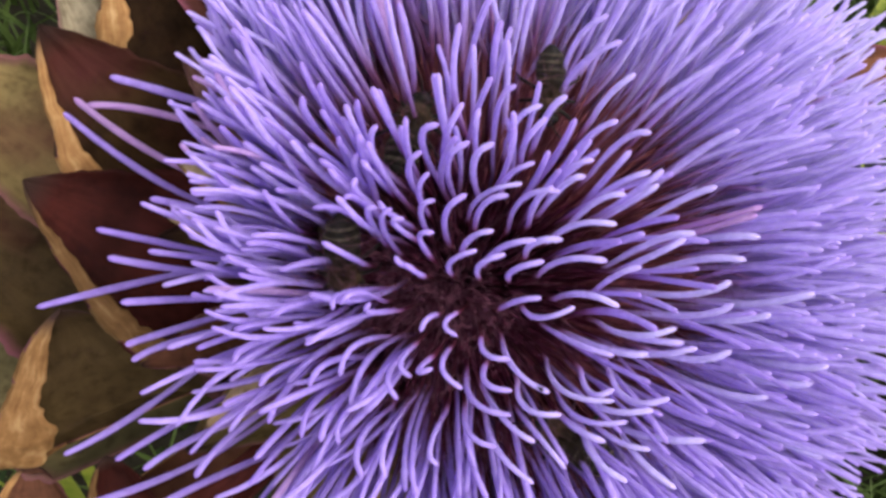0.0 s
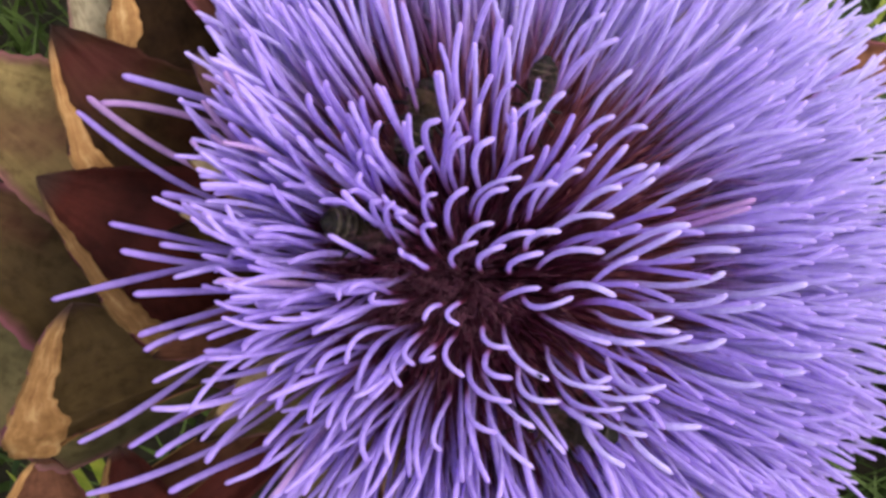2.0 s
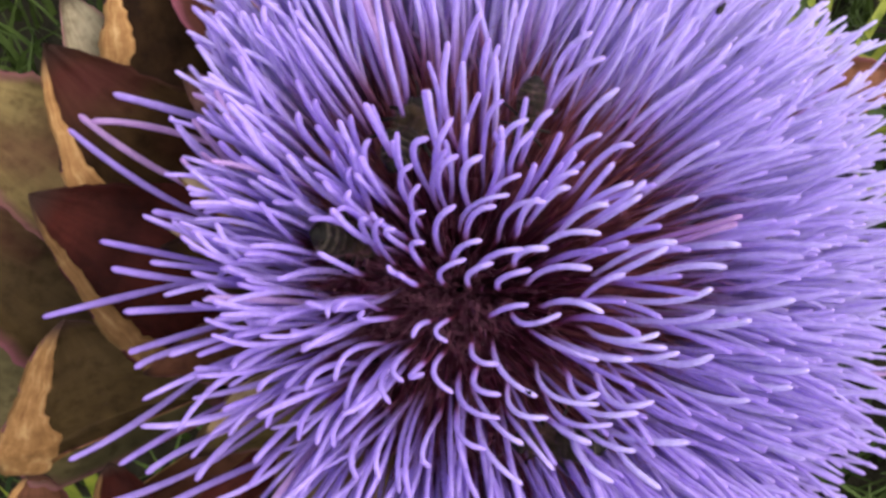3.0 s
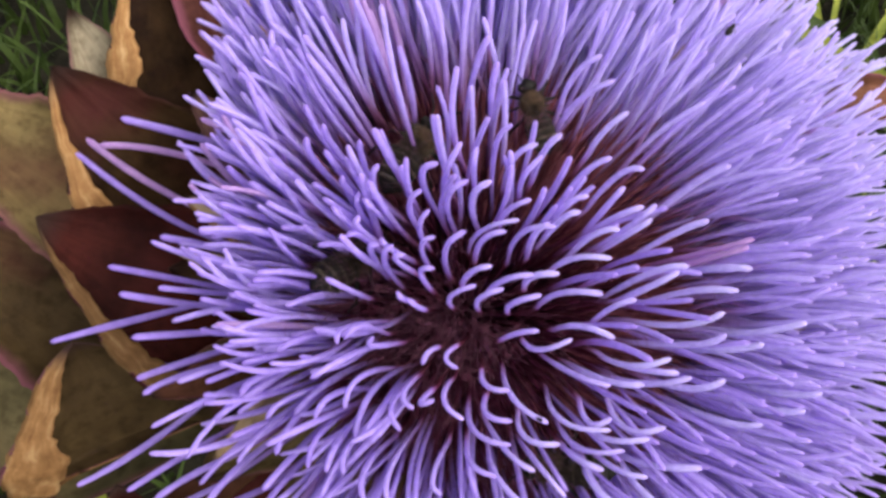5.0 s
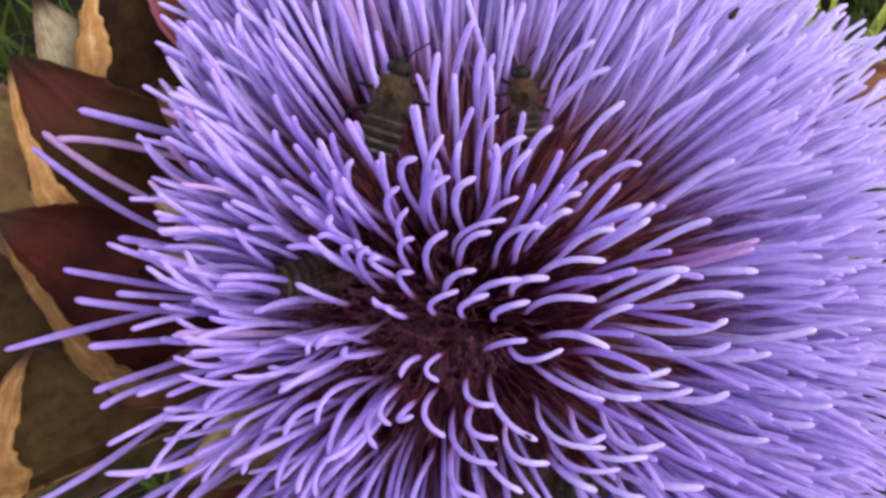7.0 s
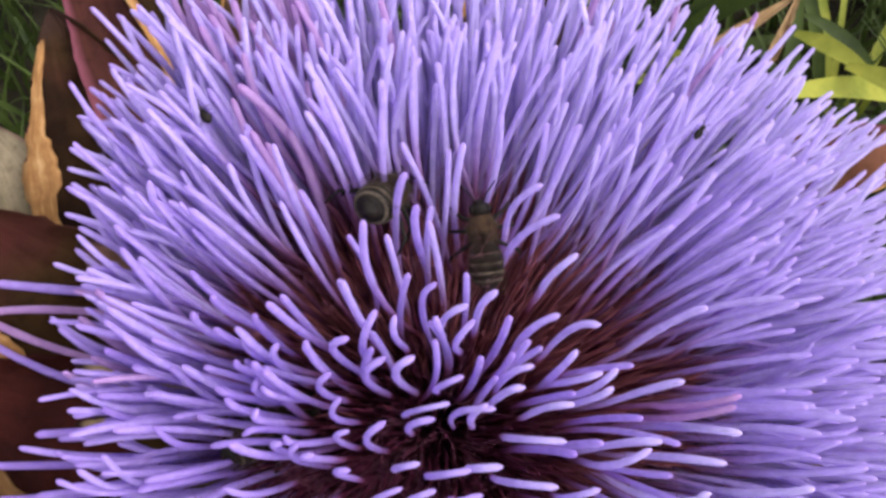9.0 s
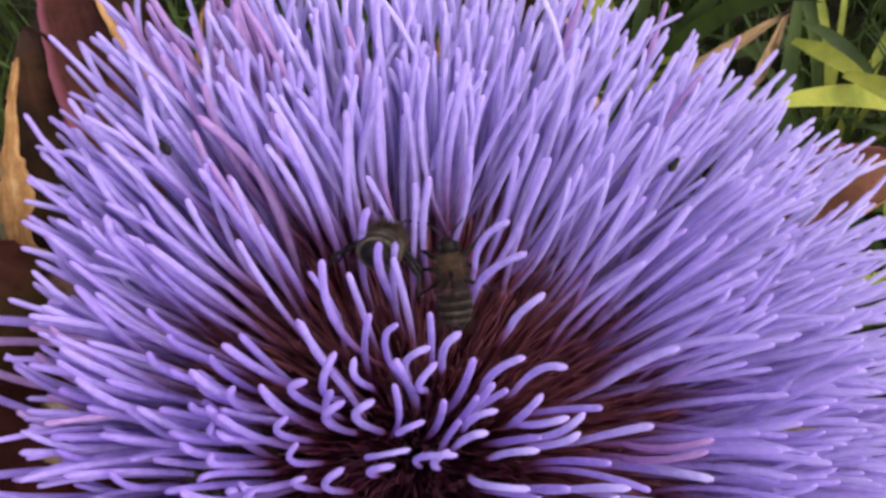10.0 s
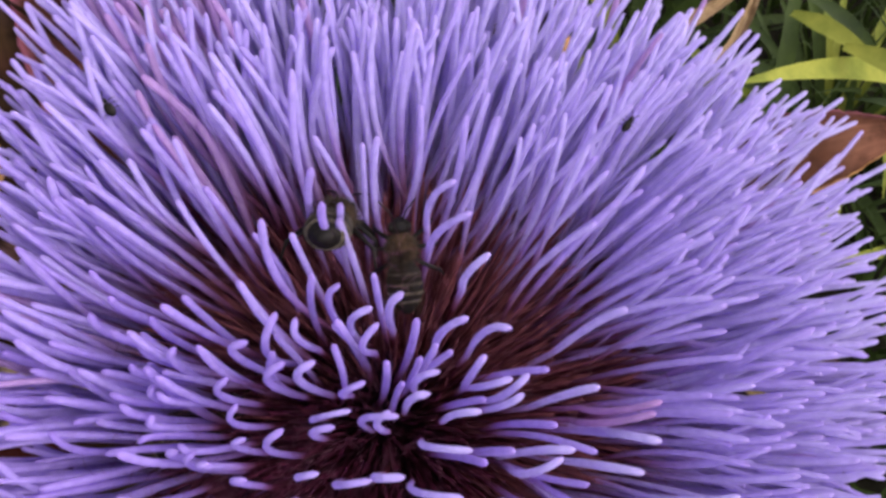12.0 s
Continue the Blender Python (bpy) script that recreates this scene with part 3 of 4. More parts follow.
def build_receptacle():
    bm = bmesh.new()
    bmesh.ops.create_uvsphere(bm, u_segments=40, v_segments=20, radius=1.0)
    for v in bm.verts:
        n = noise.noise(v.co * 5) * 0.05
        v.co = (CROWN + Vector((v.co.x * 30 * (1 + n), v.co.y * 30 * (1 + n), v.co.z * (9 if v.co.z > 0 else 34) - 5))) * MM
    part("receptacle", bm, MAROON, flower, "dark maroon floret base")


def build_hairs():
    """Fine pale bristles tangled between the florets."""
    rnd = random.Random(23)
    heap = Heap()
    for k in range(1950):
        a, rho = rnd.uniform(0, 6.283), rnd.uniform(0.15, 0.8) if k < 700 else rnd.uniform(0.4, 0.75) if k < 1500 else rnd.uniform(0.0, 0.5)
        theta = radians(np.interp(math.degrees(a) % 360, AROUND, SPREAD) * rho)
        out = Vector((math.sin(theta) * math.cos(a), math.sin(theta) * math.sin(a), math.cos(theta)))
        p = CROWN + out * (rnd.uniform(28, 42) if k < 500 else rnd.uniform(38, 48)) + Vector((rnd.gauss(0, 1), rnd.gauss(0, 1), 0))
        d = (out + Vector((rnd.gauss(0, 0.5), rnd.gauss(0, 0.5), rnd.gauss(0, 0.3)))).normalized()
        curl = Vector((rnd.gauss(0, 1), rnd.gauss(0, 1), rnd.gauss(0, 1))) * 0.35
        points = []
        for k in range(6):
            points.append(p * MM)
            p = p + d * rnd.uniform(1.0, 1.9)
            d = (d + curl.cross(d)).normalized()
        v, f, uv = tube(points, [0.014 * MM] * 5 + [0.006 * MM], 3)
        heap.add(v, f, uv)
    tagged(link_mesh("bristles", heap.v, heap.f, heap.uv, HAIR, flower), "fine pale brown bristles between the florets", kind="stuff")


build_hairs()
build_receptacle()


def bract(base, tip, facing, width, mat, cup=0.25, strip_left=0.0, strip_right=0.0, seed=1, label=""):
    """A leathery pointed bract, seated on the head below the florets and spreading from base to tip (mm in the head's space).
    Its inner face looks towards facing; a strip of the margin may be dried and folded over the face."""
    rnd = random.Random(seed)
    b, t = Vector(base), Vector(tip)
    out = Vector((b.x - CROWN.x, b.y - CROWN.y, 0)).normalized()
    root = CROWN + out * 17 + Vector((0, 0, min(b.z - 6, -14)))
    along = (t - b)
    length = along.length
    along.normalize()
    up = Vector(facing)
    up = (up - along * up.dot(along)).normalized()
    across = along.cross(up)
    nu, nv = 26, 52
    verts, uvs, faces = [], [], []
    ph = rnd.uniform(0, 9)
    seat = 0.30
    for layer in (0, 1):
        for j in range(nv + 1):
            k = j / nv
            v = (k - seat) / (1 - seat)
            if v < 0:
                # the seat, hidden below the florets
                spine, half = root.lerp(b, k / seat), width * (0.26 + 0.22 * k / seat)
                v = 0.0
            else:
                spine = b + along * (v * length)
                half = width * 0.5 * (0.96 + 0.10 * math.sin(math.pi * min(1.0, v * 1.6))) * (1.0 - v ** 1.7) ** 0.85 + 0.12
            # the blade arches and its tip curls up
            lift = 0.05 * length * math.sin(math.pi * v) + 0.09 * length * (max(0.0, v - 0.78) / 0.22) ** 2
            for i in range(nu + 1):
                s = 2 * i / nu - 1
                strip = (strip_left if s < 0 else strip_right) * min(1.0, max(0.08, (k - 0.25) / 0.07))
                strip *= 1 + 0.35 * noise.noise(Vector((ph, v * 4, seed))) + 0.10 * noise.noise(Vector((ph, v * 19, seed)))
                edge = max(0.0, abs(s) - 0.62) / 0.38
                jag = 0.05 * noise.noise(Vector((s * 2 + ph, v * 7, seed))) + 0.06 * edge * noise.noise(Vector((ph, v * 24, seed))) + 0.04 * edge * noise.noise(Vector((ph, v * 55, seed + 2.5)))
                fold = max(0.0, abs(s) - (1 - strip))
                if strip > 0:
                    # flat up to the fold, then turned over towards the midrib
                    turn = 2.72 + 0.35 * noise.noise(Vector((seed, v * 3.5, ph)))
                    x = (min(abs(s) / (1 - strip), 1.0) + fold * math.cos(turn)) * half * (1 + jag)
                    z = fold * math.sin(turn) * half * 1.0
                    away = 0.36 * abs(s) / (1 - strip) if fold <= 0 else 0.52 + 0.10 * fold / strip
                else:
                    x, z, away = abs(s) * half * (1 + jag), 0.22 * half * edge ** 1.6, 0.40 * abs(s)
                z += cup * half * min(abs(s) / (1 - strip), 1.0) ** 2 + lift
                z += length * 0.018 * edge * noise.noise(Vector((v * 9, ph, s * 2))) + length * 0.03 * noise.noise(Vector((s * 1.6, v * 3.2 + ph, seed * 1.7)))
                z += 0.012 * length * noise.noise(Vector((s * 6 + ph, v * 11, seed * 0.7)))
                z -= layer * (0.9 - 0.6 * abs(s)) * (1 - 0.5 * v)
                verts.append((spine + across * math.copysign(x, s) + up * z) * MM)
                uvs.append((0.5 + math.copysign(away, s), 0.12 + 0.88 * v))
    row, size = nu + 1, (nu + 1) * (nv + 1)
    for j in range(nv):
        for i in range(nu):
            q = (j * row + i, j * row + i + 1, (j + 1) * row + i + 1, (j + 1) * row + i)
            faces.append(q)
            faces.append(tuple(k + size for k in reversed(q)))
    rim = [i for i in range(row)] + [j * row + nu for j in range(1, nv + 1)] + [nv * row + i for i in range(nu - 1, -1, -1)] + [j * row for j in range(nv - 1, 0, -1)]
    for k, a in enumerate(rim):
        c = rim[(k + 1) % len(rim)]
        faces.append((c, a, a + size, c + size))
    return link_mesh("bract", verts, faces, uvs, mat, flower, label)


# the spreading bracts of the head, from base to tip
bract((-37.2, 5.1, 27), (-45.1, 10.9, 34), (0.3, 0.3, 1), 4.2, CREAM, 0.4, 0.3, 0, seed=92, label="dry cream tip of an inner bract")
bract((-35.4, -18, 27), (-41.8, -22.9, 34), (0.2, 0.1, 1), 5, CREAM, 0.3, 0, 0, seed=91, label="dry cream tip of an inner bract")
bract((-42.7, 2.2, 24), (-47.4, 4.1, 30), (0.2, 0.1, 1), 2.2, CREAM, 0.3, 0, 0, seed=95, label="dry cream tip of an inner bract")
bract((-38.5, 15.2, 20), (-45.2, 24.6, 32), (0.3, 0.2, 1), 10, PINKISH, 0.3, 0, 0, seed=93, label="pinkish brown pointed inner bract")
bract((-44, -13.5, 12), (-53.7, -16.4, 20), (0.3, 0.2, 1), 6, RUSSET, 0.3, 0, 0, seed=94, label="pinkish brown pointed inner bract")
bract((-55.6, 8.7, -3), (-70.9, 31.9, 13), (0.35, 0.2, 1), 29, BROWN, 0.22, 0.43, 0, seed=2, label="dark brown bract with a rolled tan edge")
bract((-47.7, -6.7, 5), (-71.9, 8.9, 15), (0.4, 0.25, 1), 29, MAROON_BRACT, 0.25, 0.3, 0, seed=4, label="red-brown bract with a rolled dry margin")
bract((-64.7, -26, 2), (-66, -7.5, 17), (0.35, 0.1, 1), 34, OLIVE_DARK, 0.2, 0.5, 0, seed=5, label="olive bract with a papery curled tan edge")
bract((-61.7, 8.1, -8), (-103, 33, -4), (0.3, 0.2, 1), 27, OLIVE, 0.15, 0, 0, seed=3, label="broad olive bract with a purple margin")
bract((-60.9, -14.8, -8), (-102.7, 10.7, -3), (0.3, 0.2, 1), 28, OLIVE_DARK, 0.15, 0, 0, seed=6, label="broad olive bract with a purple margin")
bract((-71.1, -27.9, -12), (-104.1, -13.9, -10), (0.3, 0.1, 1), 26, GREENISH, 0.2, 0, 0, seed=16, label="greenish olive bract with a purple margin")
bract((-62, -50.6, -6), (-63.3, -30.6, 6), (0.3, 0.1, 1), 18, MAROON_BRACT, 0.2, 0.34, 0, seed=7, label="dark red-brown bract with a papery edge")
bract((-80.7, -55.9, -12), (-78.7, -33.8, -4), (0.3, 0.1, 1), 24, RUSSET, 0.2, 0.36, 0, seed=18, label="russet bract with a papery pale edge")
bract((-69, 27.4, -22), (-79.2, 47.9, -16), (0.35, 0.1, 1), 16, PALE, 0.3, 0, 0, seed=8, label="small pale bract with a pink tip")
bract((-55.8, 29.5, -22), (-65.8, 63.9, -14), (0.4, 0.0, 1), 32, BROWN, 0.2, 0.34, 0, seed=1, label="dark brown bract with a rolled tan edge")
bract((-50.9, 42.4, -16), (-67, 88.3, -22), (0.3, -0.2, 1), 14, RUSSET_DARK, 0.2, 0, 0.32, seed=9, label="pinkish brown bract with a tan edge")
bract((-37.3, 42.4, -18), (-38.2, 77.5, -26), (0.2, -0.2, 1), 8, BROWN, 0.2, 0.36, 0, seed=15, label="brown bract with a tan edge")
bract((38.2, 48.8, -12), (52.5, 56.3, -14), (-0.1, -0.2, 1), 2.0, STRAW_BRACT, 0.8, 0, 0, seed=17, label="dry folded straw-brown bract")
bract((47.7, 46.6, -16), (55.1, 58.5, -20), (-0.1, -0.2, 1), 1.6, STRAW_BRACT, 0.8, 0, 0, seed=19, label="thin dry straw-brown bract")
bract((-48.7, 46.5, -20), (-58.6, 84, -28), (0.2, -0.2, 1), 15, BROWN, 0.2, 0, 0.0, seed=21, label="dark brown bract with a reddish edge")
bract((52.1, 28.6, -18), (76.3, 32.2, -20), (-0.2, -0.1, 1), 13, RUSSET, 0.2, 0, 0.12, seed=11, label="brown bract with a reddish tip")
bract((10, 34, -24), (10, 84, -34), (0.0, -0.1, 1), 30, BROWN, 0.2, 0.15, 0.15, seed=10, label="brown bract behind the florets")
bract((40, -8, -26), (66, -8, -30), (-0.1, 0.0, 1), 34, OLIVE, 0.2, seed=12, label="olive bract under the florets")
bract((30, -28, -22), (54, -50, -24), (-0.1, 0.1, 1), 34, OLIVE, 0.2, seed=13, label="olive bract under the florets")
bract((-6, -32, -16), (-4, -70, -10), (0.0, 0.1, 1), 36, BROWN, 0.2, seed=14, label="brown bract under the florets")


def build_cup():
    """The inner rows of bracts that hold the florets."""
    rnd = random.Random(31)
    for row, (count, low, wide) in enumerate(((17, 0.0, 20), (15, -9.0, 24))):
        for k in range(count):
            a = 2 * math.pi * (k + 0.5 * row) / count + rnd.gauss(0, 0.06)
            out = Vector((math.cos(a), math.sin(a), 0))
            theta = radians(np.interp(math.degrees(a) % 360, AROUND, SPREAD) * 0.85 + 24 + 4 * row)
            start = CROWN + out * 20 + Vector((0, 0, low - 10))
            reach = rnd.uniform(30, 36)
            end = start + (out * math.sin(theta) + Vector((0, 0, math.cos(theta)))) * reach
            inner = Vector((0, 0, 1)) * math.sin(theta) - out * math.cos(theta)
            bract(start, end, inner, wide, BROWN if rnd.random() < 0.7 else OLIVE, 0.25, seed=40 + k + 20 * row)


build_cup()


def build_stem():
    top = (CROWN + Vector((0, 0, -36))) * MM
    foot = HEAD.inverted() @ Vector((0.03, 0.11, -0.02))
    mid = (top + foot) * 0.5 + Vector((0, 0, -30)) * MM
    points = [top * (1 - s) ** 2 + mid * 2 * s * (1 - s) + foot * s * s for s in [k / 14 for k in range(15)]]
    v, f, uv = tube(points, [(13 - 0.2 * k) * MM for k in range(15)], 14)
    link_mesh("stem", v, f, uv, STEM, flower, "thick ribbed green stem")


build_stem()


# ---------------------------------------------------------------- ground and grass
def build_ground():
    n = 90
    verts, faces = [], []
    for j in range(n + 1):
        for i in range(n + 1):
            a, b = 2 * i / n - 1, 2 * j / n - 1
            x, y = math.copysign(abs(a) ** 4, a) * 60 + a * 0.9, math.copysign(abs(b) ** 4, b) * 60 + b * 0.9
            z = 0.012 * noise.noise(Vector((x * 9, y * 9, 0))) if abs(x) < 1 and abs(y) < 1 else 0
            verts.append((x, y, z))
    for j in range(n):
        for i in range(n):
            k = j * (n + 1) + i
            faces.append((k, k + 1, k + n + 2, k + n + 1))
    tagged(link_mesh("ground", verts, faces, None, SOIL), "dark soil under grass", "ground", kind="structure")


build_ground()


def blade(foot, height, width, lean_way, lean, twist):
    """A tapered bent blade: verts, faces, uvs."""
    steps = 6
    verts, faces, uvs = [], [], []
    flat = Vector((math.cos(twist), math.sin(twist), 0))
    for k in range(steps + 1):
        s = k / steps
        p = foot + Vector((0, 0, 1)) * height * (s - 0.3 * lean * s * s) + lean_way * height * lean * s * s
        w = width * 0.5 * (1 - s ** 1.8) + 0.0002
        fold = Vector((0, 0, w * 0.5))
        verts += [p - flat * w + fold, p, p + flat * w + fold]
        uvs += [(0, s), (0.5, s), (1, s)]
        if k:
            o = 3 * (k - 1)
            faces += [(o, o + 1, o + 4, o + 3), (o + 1, o + 2, o + 5, o + 4)]
    return verts, faces, uvs


def build_grass():
    rnd = random.Random(5)
    heap = Heap()
    for k in range(24000):
        # thick round the plant, thinning out over some metres
        way, far = rnd.uniform(0, 6.283), 0.50 * math.sqrt(-2 * math.log(1 - rnd.random())) if k < 10000 else 2.2 * math.sqrt(rnd.random() * -math.log(1 - rnd.random()))
        x, y = 0.07 + far * math.cos(way), 0.40 + far * math.sin(way)
        a = rnd.uniform(0, 6.283)
        heap.add(*blade(Vector((x, y, -0.004)), rnd.uniform(0.03, 0.085), rnd.uniform(0.002, 0.005),
                        Vector((math.cos(a), math.sin(a), 0)), rnd.uniform(0.2, 0.9), rnd.uniform(0, 3.14)))
    tagged(link_mesh("grass", heap.v, heap.f, heap.uv, GRASS), "short green grass round the plant", "grass", kind="stuff")


build_grass()


def long_leaf(name, start, end, sag, width, mat, parent):
    """A broad folded blade of grass between two places."""
    a, b = Vector(start), Vector(end)
    along = (b - a).normalized()
    across = along.cross(Vector((0, -0.5, 0.866))).normalized()
    verts, faces, uvs = [], [], []
    steps = 12
    for k in range(steps + 1):
        s = k / steps
        p = a.lerp(b, s) + Vector((0, 0, 1)) * sag * 4 * s * (1 - s)
        w = width * 0.5 * min(1.0, 0.35 + 2.2 * s) * (1 - s ** 3) + 0.0002
        lift = Vector((0, -0.5, 0.866)) * w * 0.35
        verts += [p - across * w + lift, p, p + across * w + lift]
        uvs += [(0, s), (0.5, s), (1, s)]
        if k:
            o = 3 * (k - 1)
            faces += [(o, o + 1, o + 4, o + 3), (o + 1, o + 2, o + 5, o + 4)]
    return link_mesh(name, verts, faces, uvs, mat, parent)


def build_tuft(label, foot, leaves, mats, seed, more=26):
    rnd = random.Random(seed)
    tuft = tagged(new("grass_tuft"), label, "grass", "grass tufts")
    tuft.location = foot
    for k, (start, end, sag, width) in enumerate(leaves):
        long_leaf("blade", start, end, sag, width, mats[k % len(mats)], tuft)
    for _ in range(more):
        a, r = rnd.uniform(0, 6.283), rnd.uniform(0.06, 0.13)
        long_leaf("blade", (0, 0, 0), (r * math.cos(a), r * math.sin(a), rnd.uniform(0.02, 0.10)), rnd.uniform(0.01, 0.04), rnd.uniform(0.003, 0.0075), mats[rnd.randrange(len(mats))], tuft)


build_tuft("tuft of broad yellow-green grass blades", (0.19, 0.30, 0.0),
           [((0.04, -0.01, 0.06), (-0.075, -0.051, 0.13), 0.012, 0.0105), ((-0.05, -0.06, 0.02), (-0.029, 0.031, 0.12), 0.02, 0.0085), ((-0.041, -0.008, 0.118), (-0.015, -0.038, 0.118), 0.003, 0.0075),
            ((-0.027, -0.030, 0.121), (0.012, -0.062, 0.115), 0.004, 0.0085), ((0.02, 0.0, 0.05), (-0.03, 0.02, 0.10), 0.012, 0.008)], (LEAF, GRASS, LEAF), 3)
build_tuft("tuft of broad yellow-green grass blades", (0.25, 0.24, 0.0), [((0.0, 0.0, 0.0), (-0.08, 0.02, 0.10), 0.03, 0.0085), ((0.0, 0.0, 0.02), (-0.04, 0.09, 0.09), 0.03, 0.0085)], (GRASS, LEAF), 4)
build_tuft("tuft of mixed green and yellow grass blades", (0.10, 0.36, 0.0), [((0.0, 0.0, 0.0), (0.06, -0.06, 0.13), 0.03, 0.010), ((0.0, 0.0, 0.0), (-0.05, 0.0, 0.12), 0.03, 0.010)], (GRASS, LEAF, GRASS), 6)
build_tuft("tuft of green grass, coloured as in shade", (-0.16, 0.22, 0.0), [((0.0, 0.0, 0.0), (0.06, -0.02, 0.15), 0.03, 0.008)], (SHADED_GRASS,), 8)
build_tuft("tuft of green grass, coloured as in shade", (-0.10, 0.30, 0.0), [((0.0, 0.0, 0.0), (0.05, -0.04, 0.15), 0.03, 0.008)], (SHADED_GRASS,), 9)
build_tuft("tuft of yellow-green leaves beside the flower head", (-0.13, 0.09, 0.0), [((0.0, -0.01, 0.02), (0.022, -0.006, 0.172), 0.01, 0.012), ((0.0, 0.0, 0.03), (0.019, 0.020, 0.20), 0.0, 0.006), ((-0.01, -0.01, 0.03), (0.006, -0.014, 0.16), 0.0, 0.008)], (LEAF,), 11, 0)


# ---------------------------------------------------------------- honey bees
BEE_DARK = plain_material("bee_dark", (0.003, 0.0025, 0.0022), (0.012, 0.009, 0.007), 900.0, 0.6, 0.4, 0.0001, 0.12)
BEE_FUR = plain_material("bee_fur", (0.020, 0.011, 0.006), (0.075, 0.044, 0.024), 1500.0, 0.9, 1.0, 0.0004, 0.1)
BEE_BAND = plain_material("bee_band", (0.024, 0.019, 0.013), (0.09, 0.070, 0.048), 2000.0, 0.8, 0.6, 0.0002, 0.2)


def wing_material():
    m, n, l, b = material("bee_wing")
    no = noise_node(n, l, 700.0, 3.0)
    r = ramp(n, [(0.35, (0.014, 0.010, 0.007)), (0.65, (0.04, 0.027, 0.02))])
    l.new(no.outputs["Fac"], r.inputs[0]), l.new(r.outputs[0], b.inputs["Base Color"])
    b.inputs["Roughness"].default_value, b.inputs["Alpha"].default_value = 0.5, 0.10
    b.inputs["Specular IOR Level"].default_value = 0.03
    return m


BEE_WING = wing_material()


def ball(bm, centre, size, segments=16, rings=10):
    made = bmesh.ops.create_uvsphere(bm, u_segments=segments, v_segments=rings, radius=1.0)
    for v in made["verts"]:
        v.co = Vector(centre) * MM + Vector((v.co.x * size[0], v.co.y * size[1], v.co.z * size[2])) * MM
    return made["verts"]


def lathe(profile, sides=20, squash=0.85):
    """A round body along y from (y, radius) pairs, slightly flattened."""
    bm = bmesh.new()
    rings = []
    for y, r in profile:
        rings.append([bm.verts.new((r * math.cos(2 * math.pi * j / sides) * MM, y * MM, r * squash * math.sin(2 * math.pi * j / sides) * MM)) for j in range(sides)])
    for a, b in zip(rings, rings[1:]):
        for j in range(sides):
            bm.faces.new((a[j], a[(j + 1) % sides], b[(j + 1) % sides], b[j]))
    bm.faces.new(rings[0][::-1]), bm.faces.new(rings[-1])
    bmesh.ops.recalc_face_normals(bm, faces=bm.faces)
    return bm


def leg(points, thick):
    v, f, uv = tube([Vector(p) * MM for p in points], [t * MM for t in thick], 6)
    bm = bmesh.new()
    made = [bm.verts.new(p) for p in v]
    for face in f:
        bm.faces.new([made[i] for i in face])
    return bm


def wing(side, length, width, back):
    bm = bmesh.new()
    for z in (0.0, -0.03):
        rows = []
        for k in range(9):
            s = k / 8
            w = width * (0.18 + 0.82 * math.sin(math.pi * min(1.0, 0.12 + 0.80 * s)) ** 0.7) * (1.0 if s < 0.9 else 0.75)
            y = -length * s
            x = side * (0.6 + back * s * length)
            lift = 1.75 + 0.45 * math.sin(math.pi * s) + (0.1 if length > 7 else 0.0) + 0.04 * side
            rows.append([bm.verts.new(((x - w * 0.5) * MM, y * MM, (lift + z) * MM)), bm.verts.new((x * MM, y * MM, (lift + 0.12 + z) * MM)), bm.verts.new(((x + w * 0.5) * MM, y * MM, (lift + z) * MM))])
        for a, b in zip(rows, rows[1:]):
            for j in range(2):
                bm.faces.new((a[j], a[j + 1], b[j + 1], b[j]))
    bmesh.ops.recalc_face_normals(bm, faces=bm.faces)
    return bm


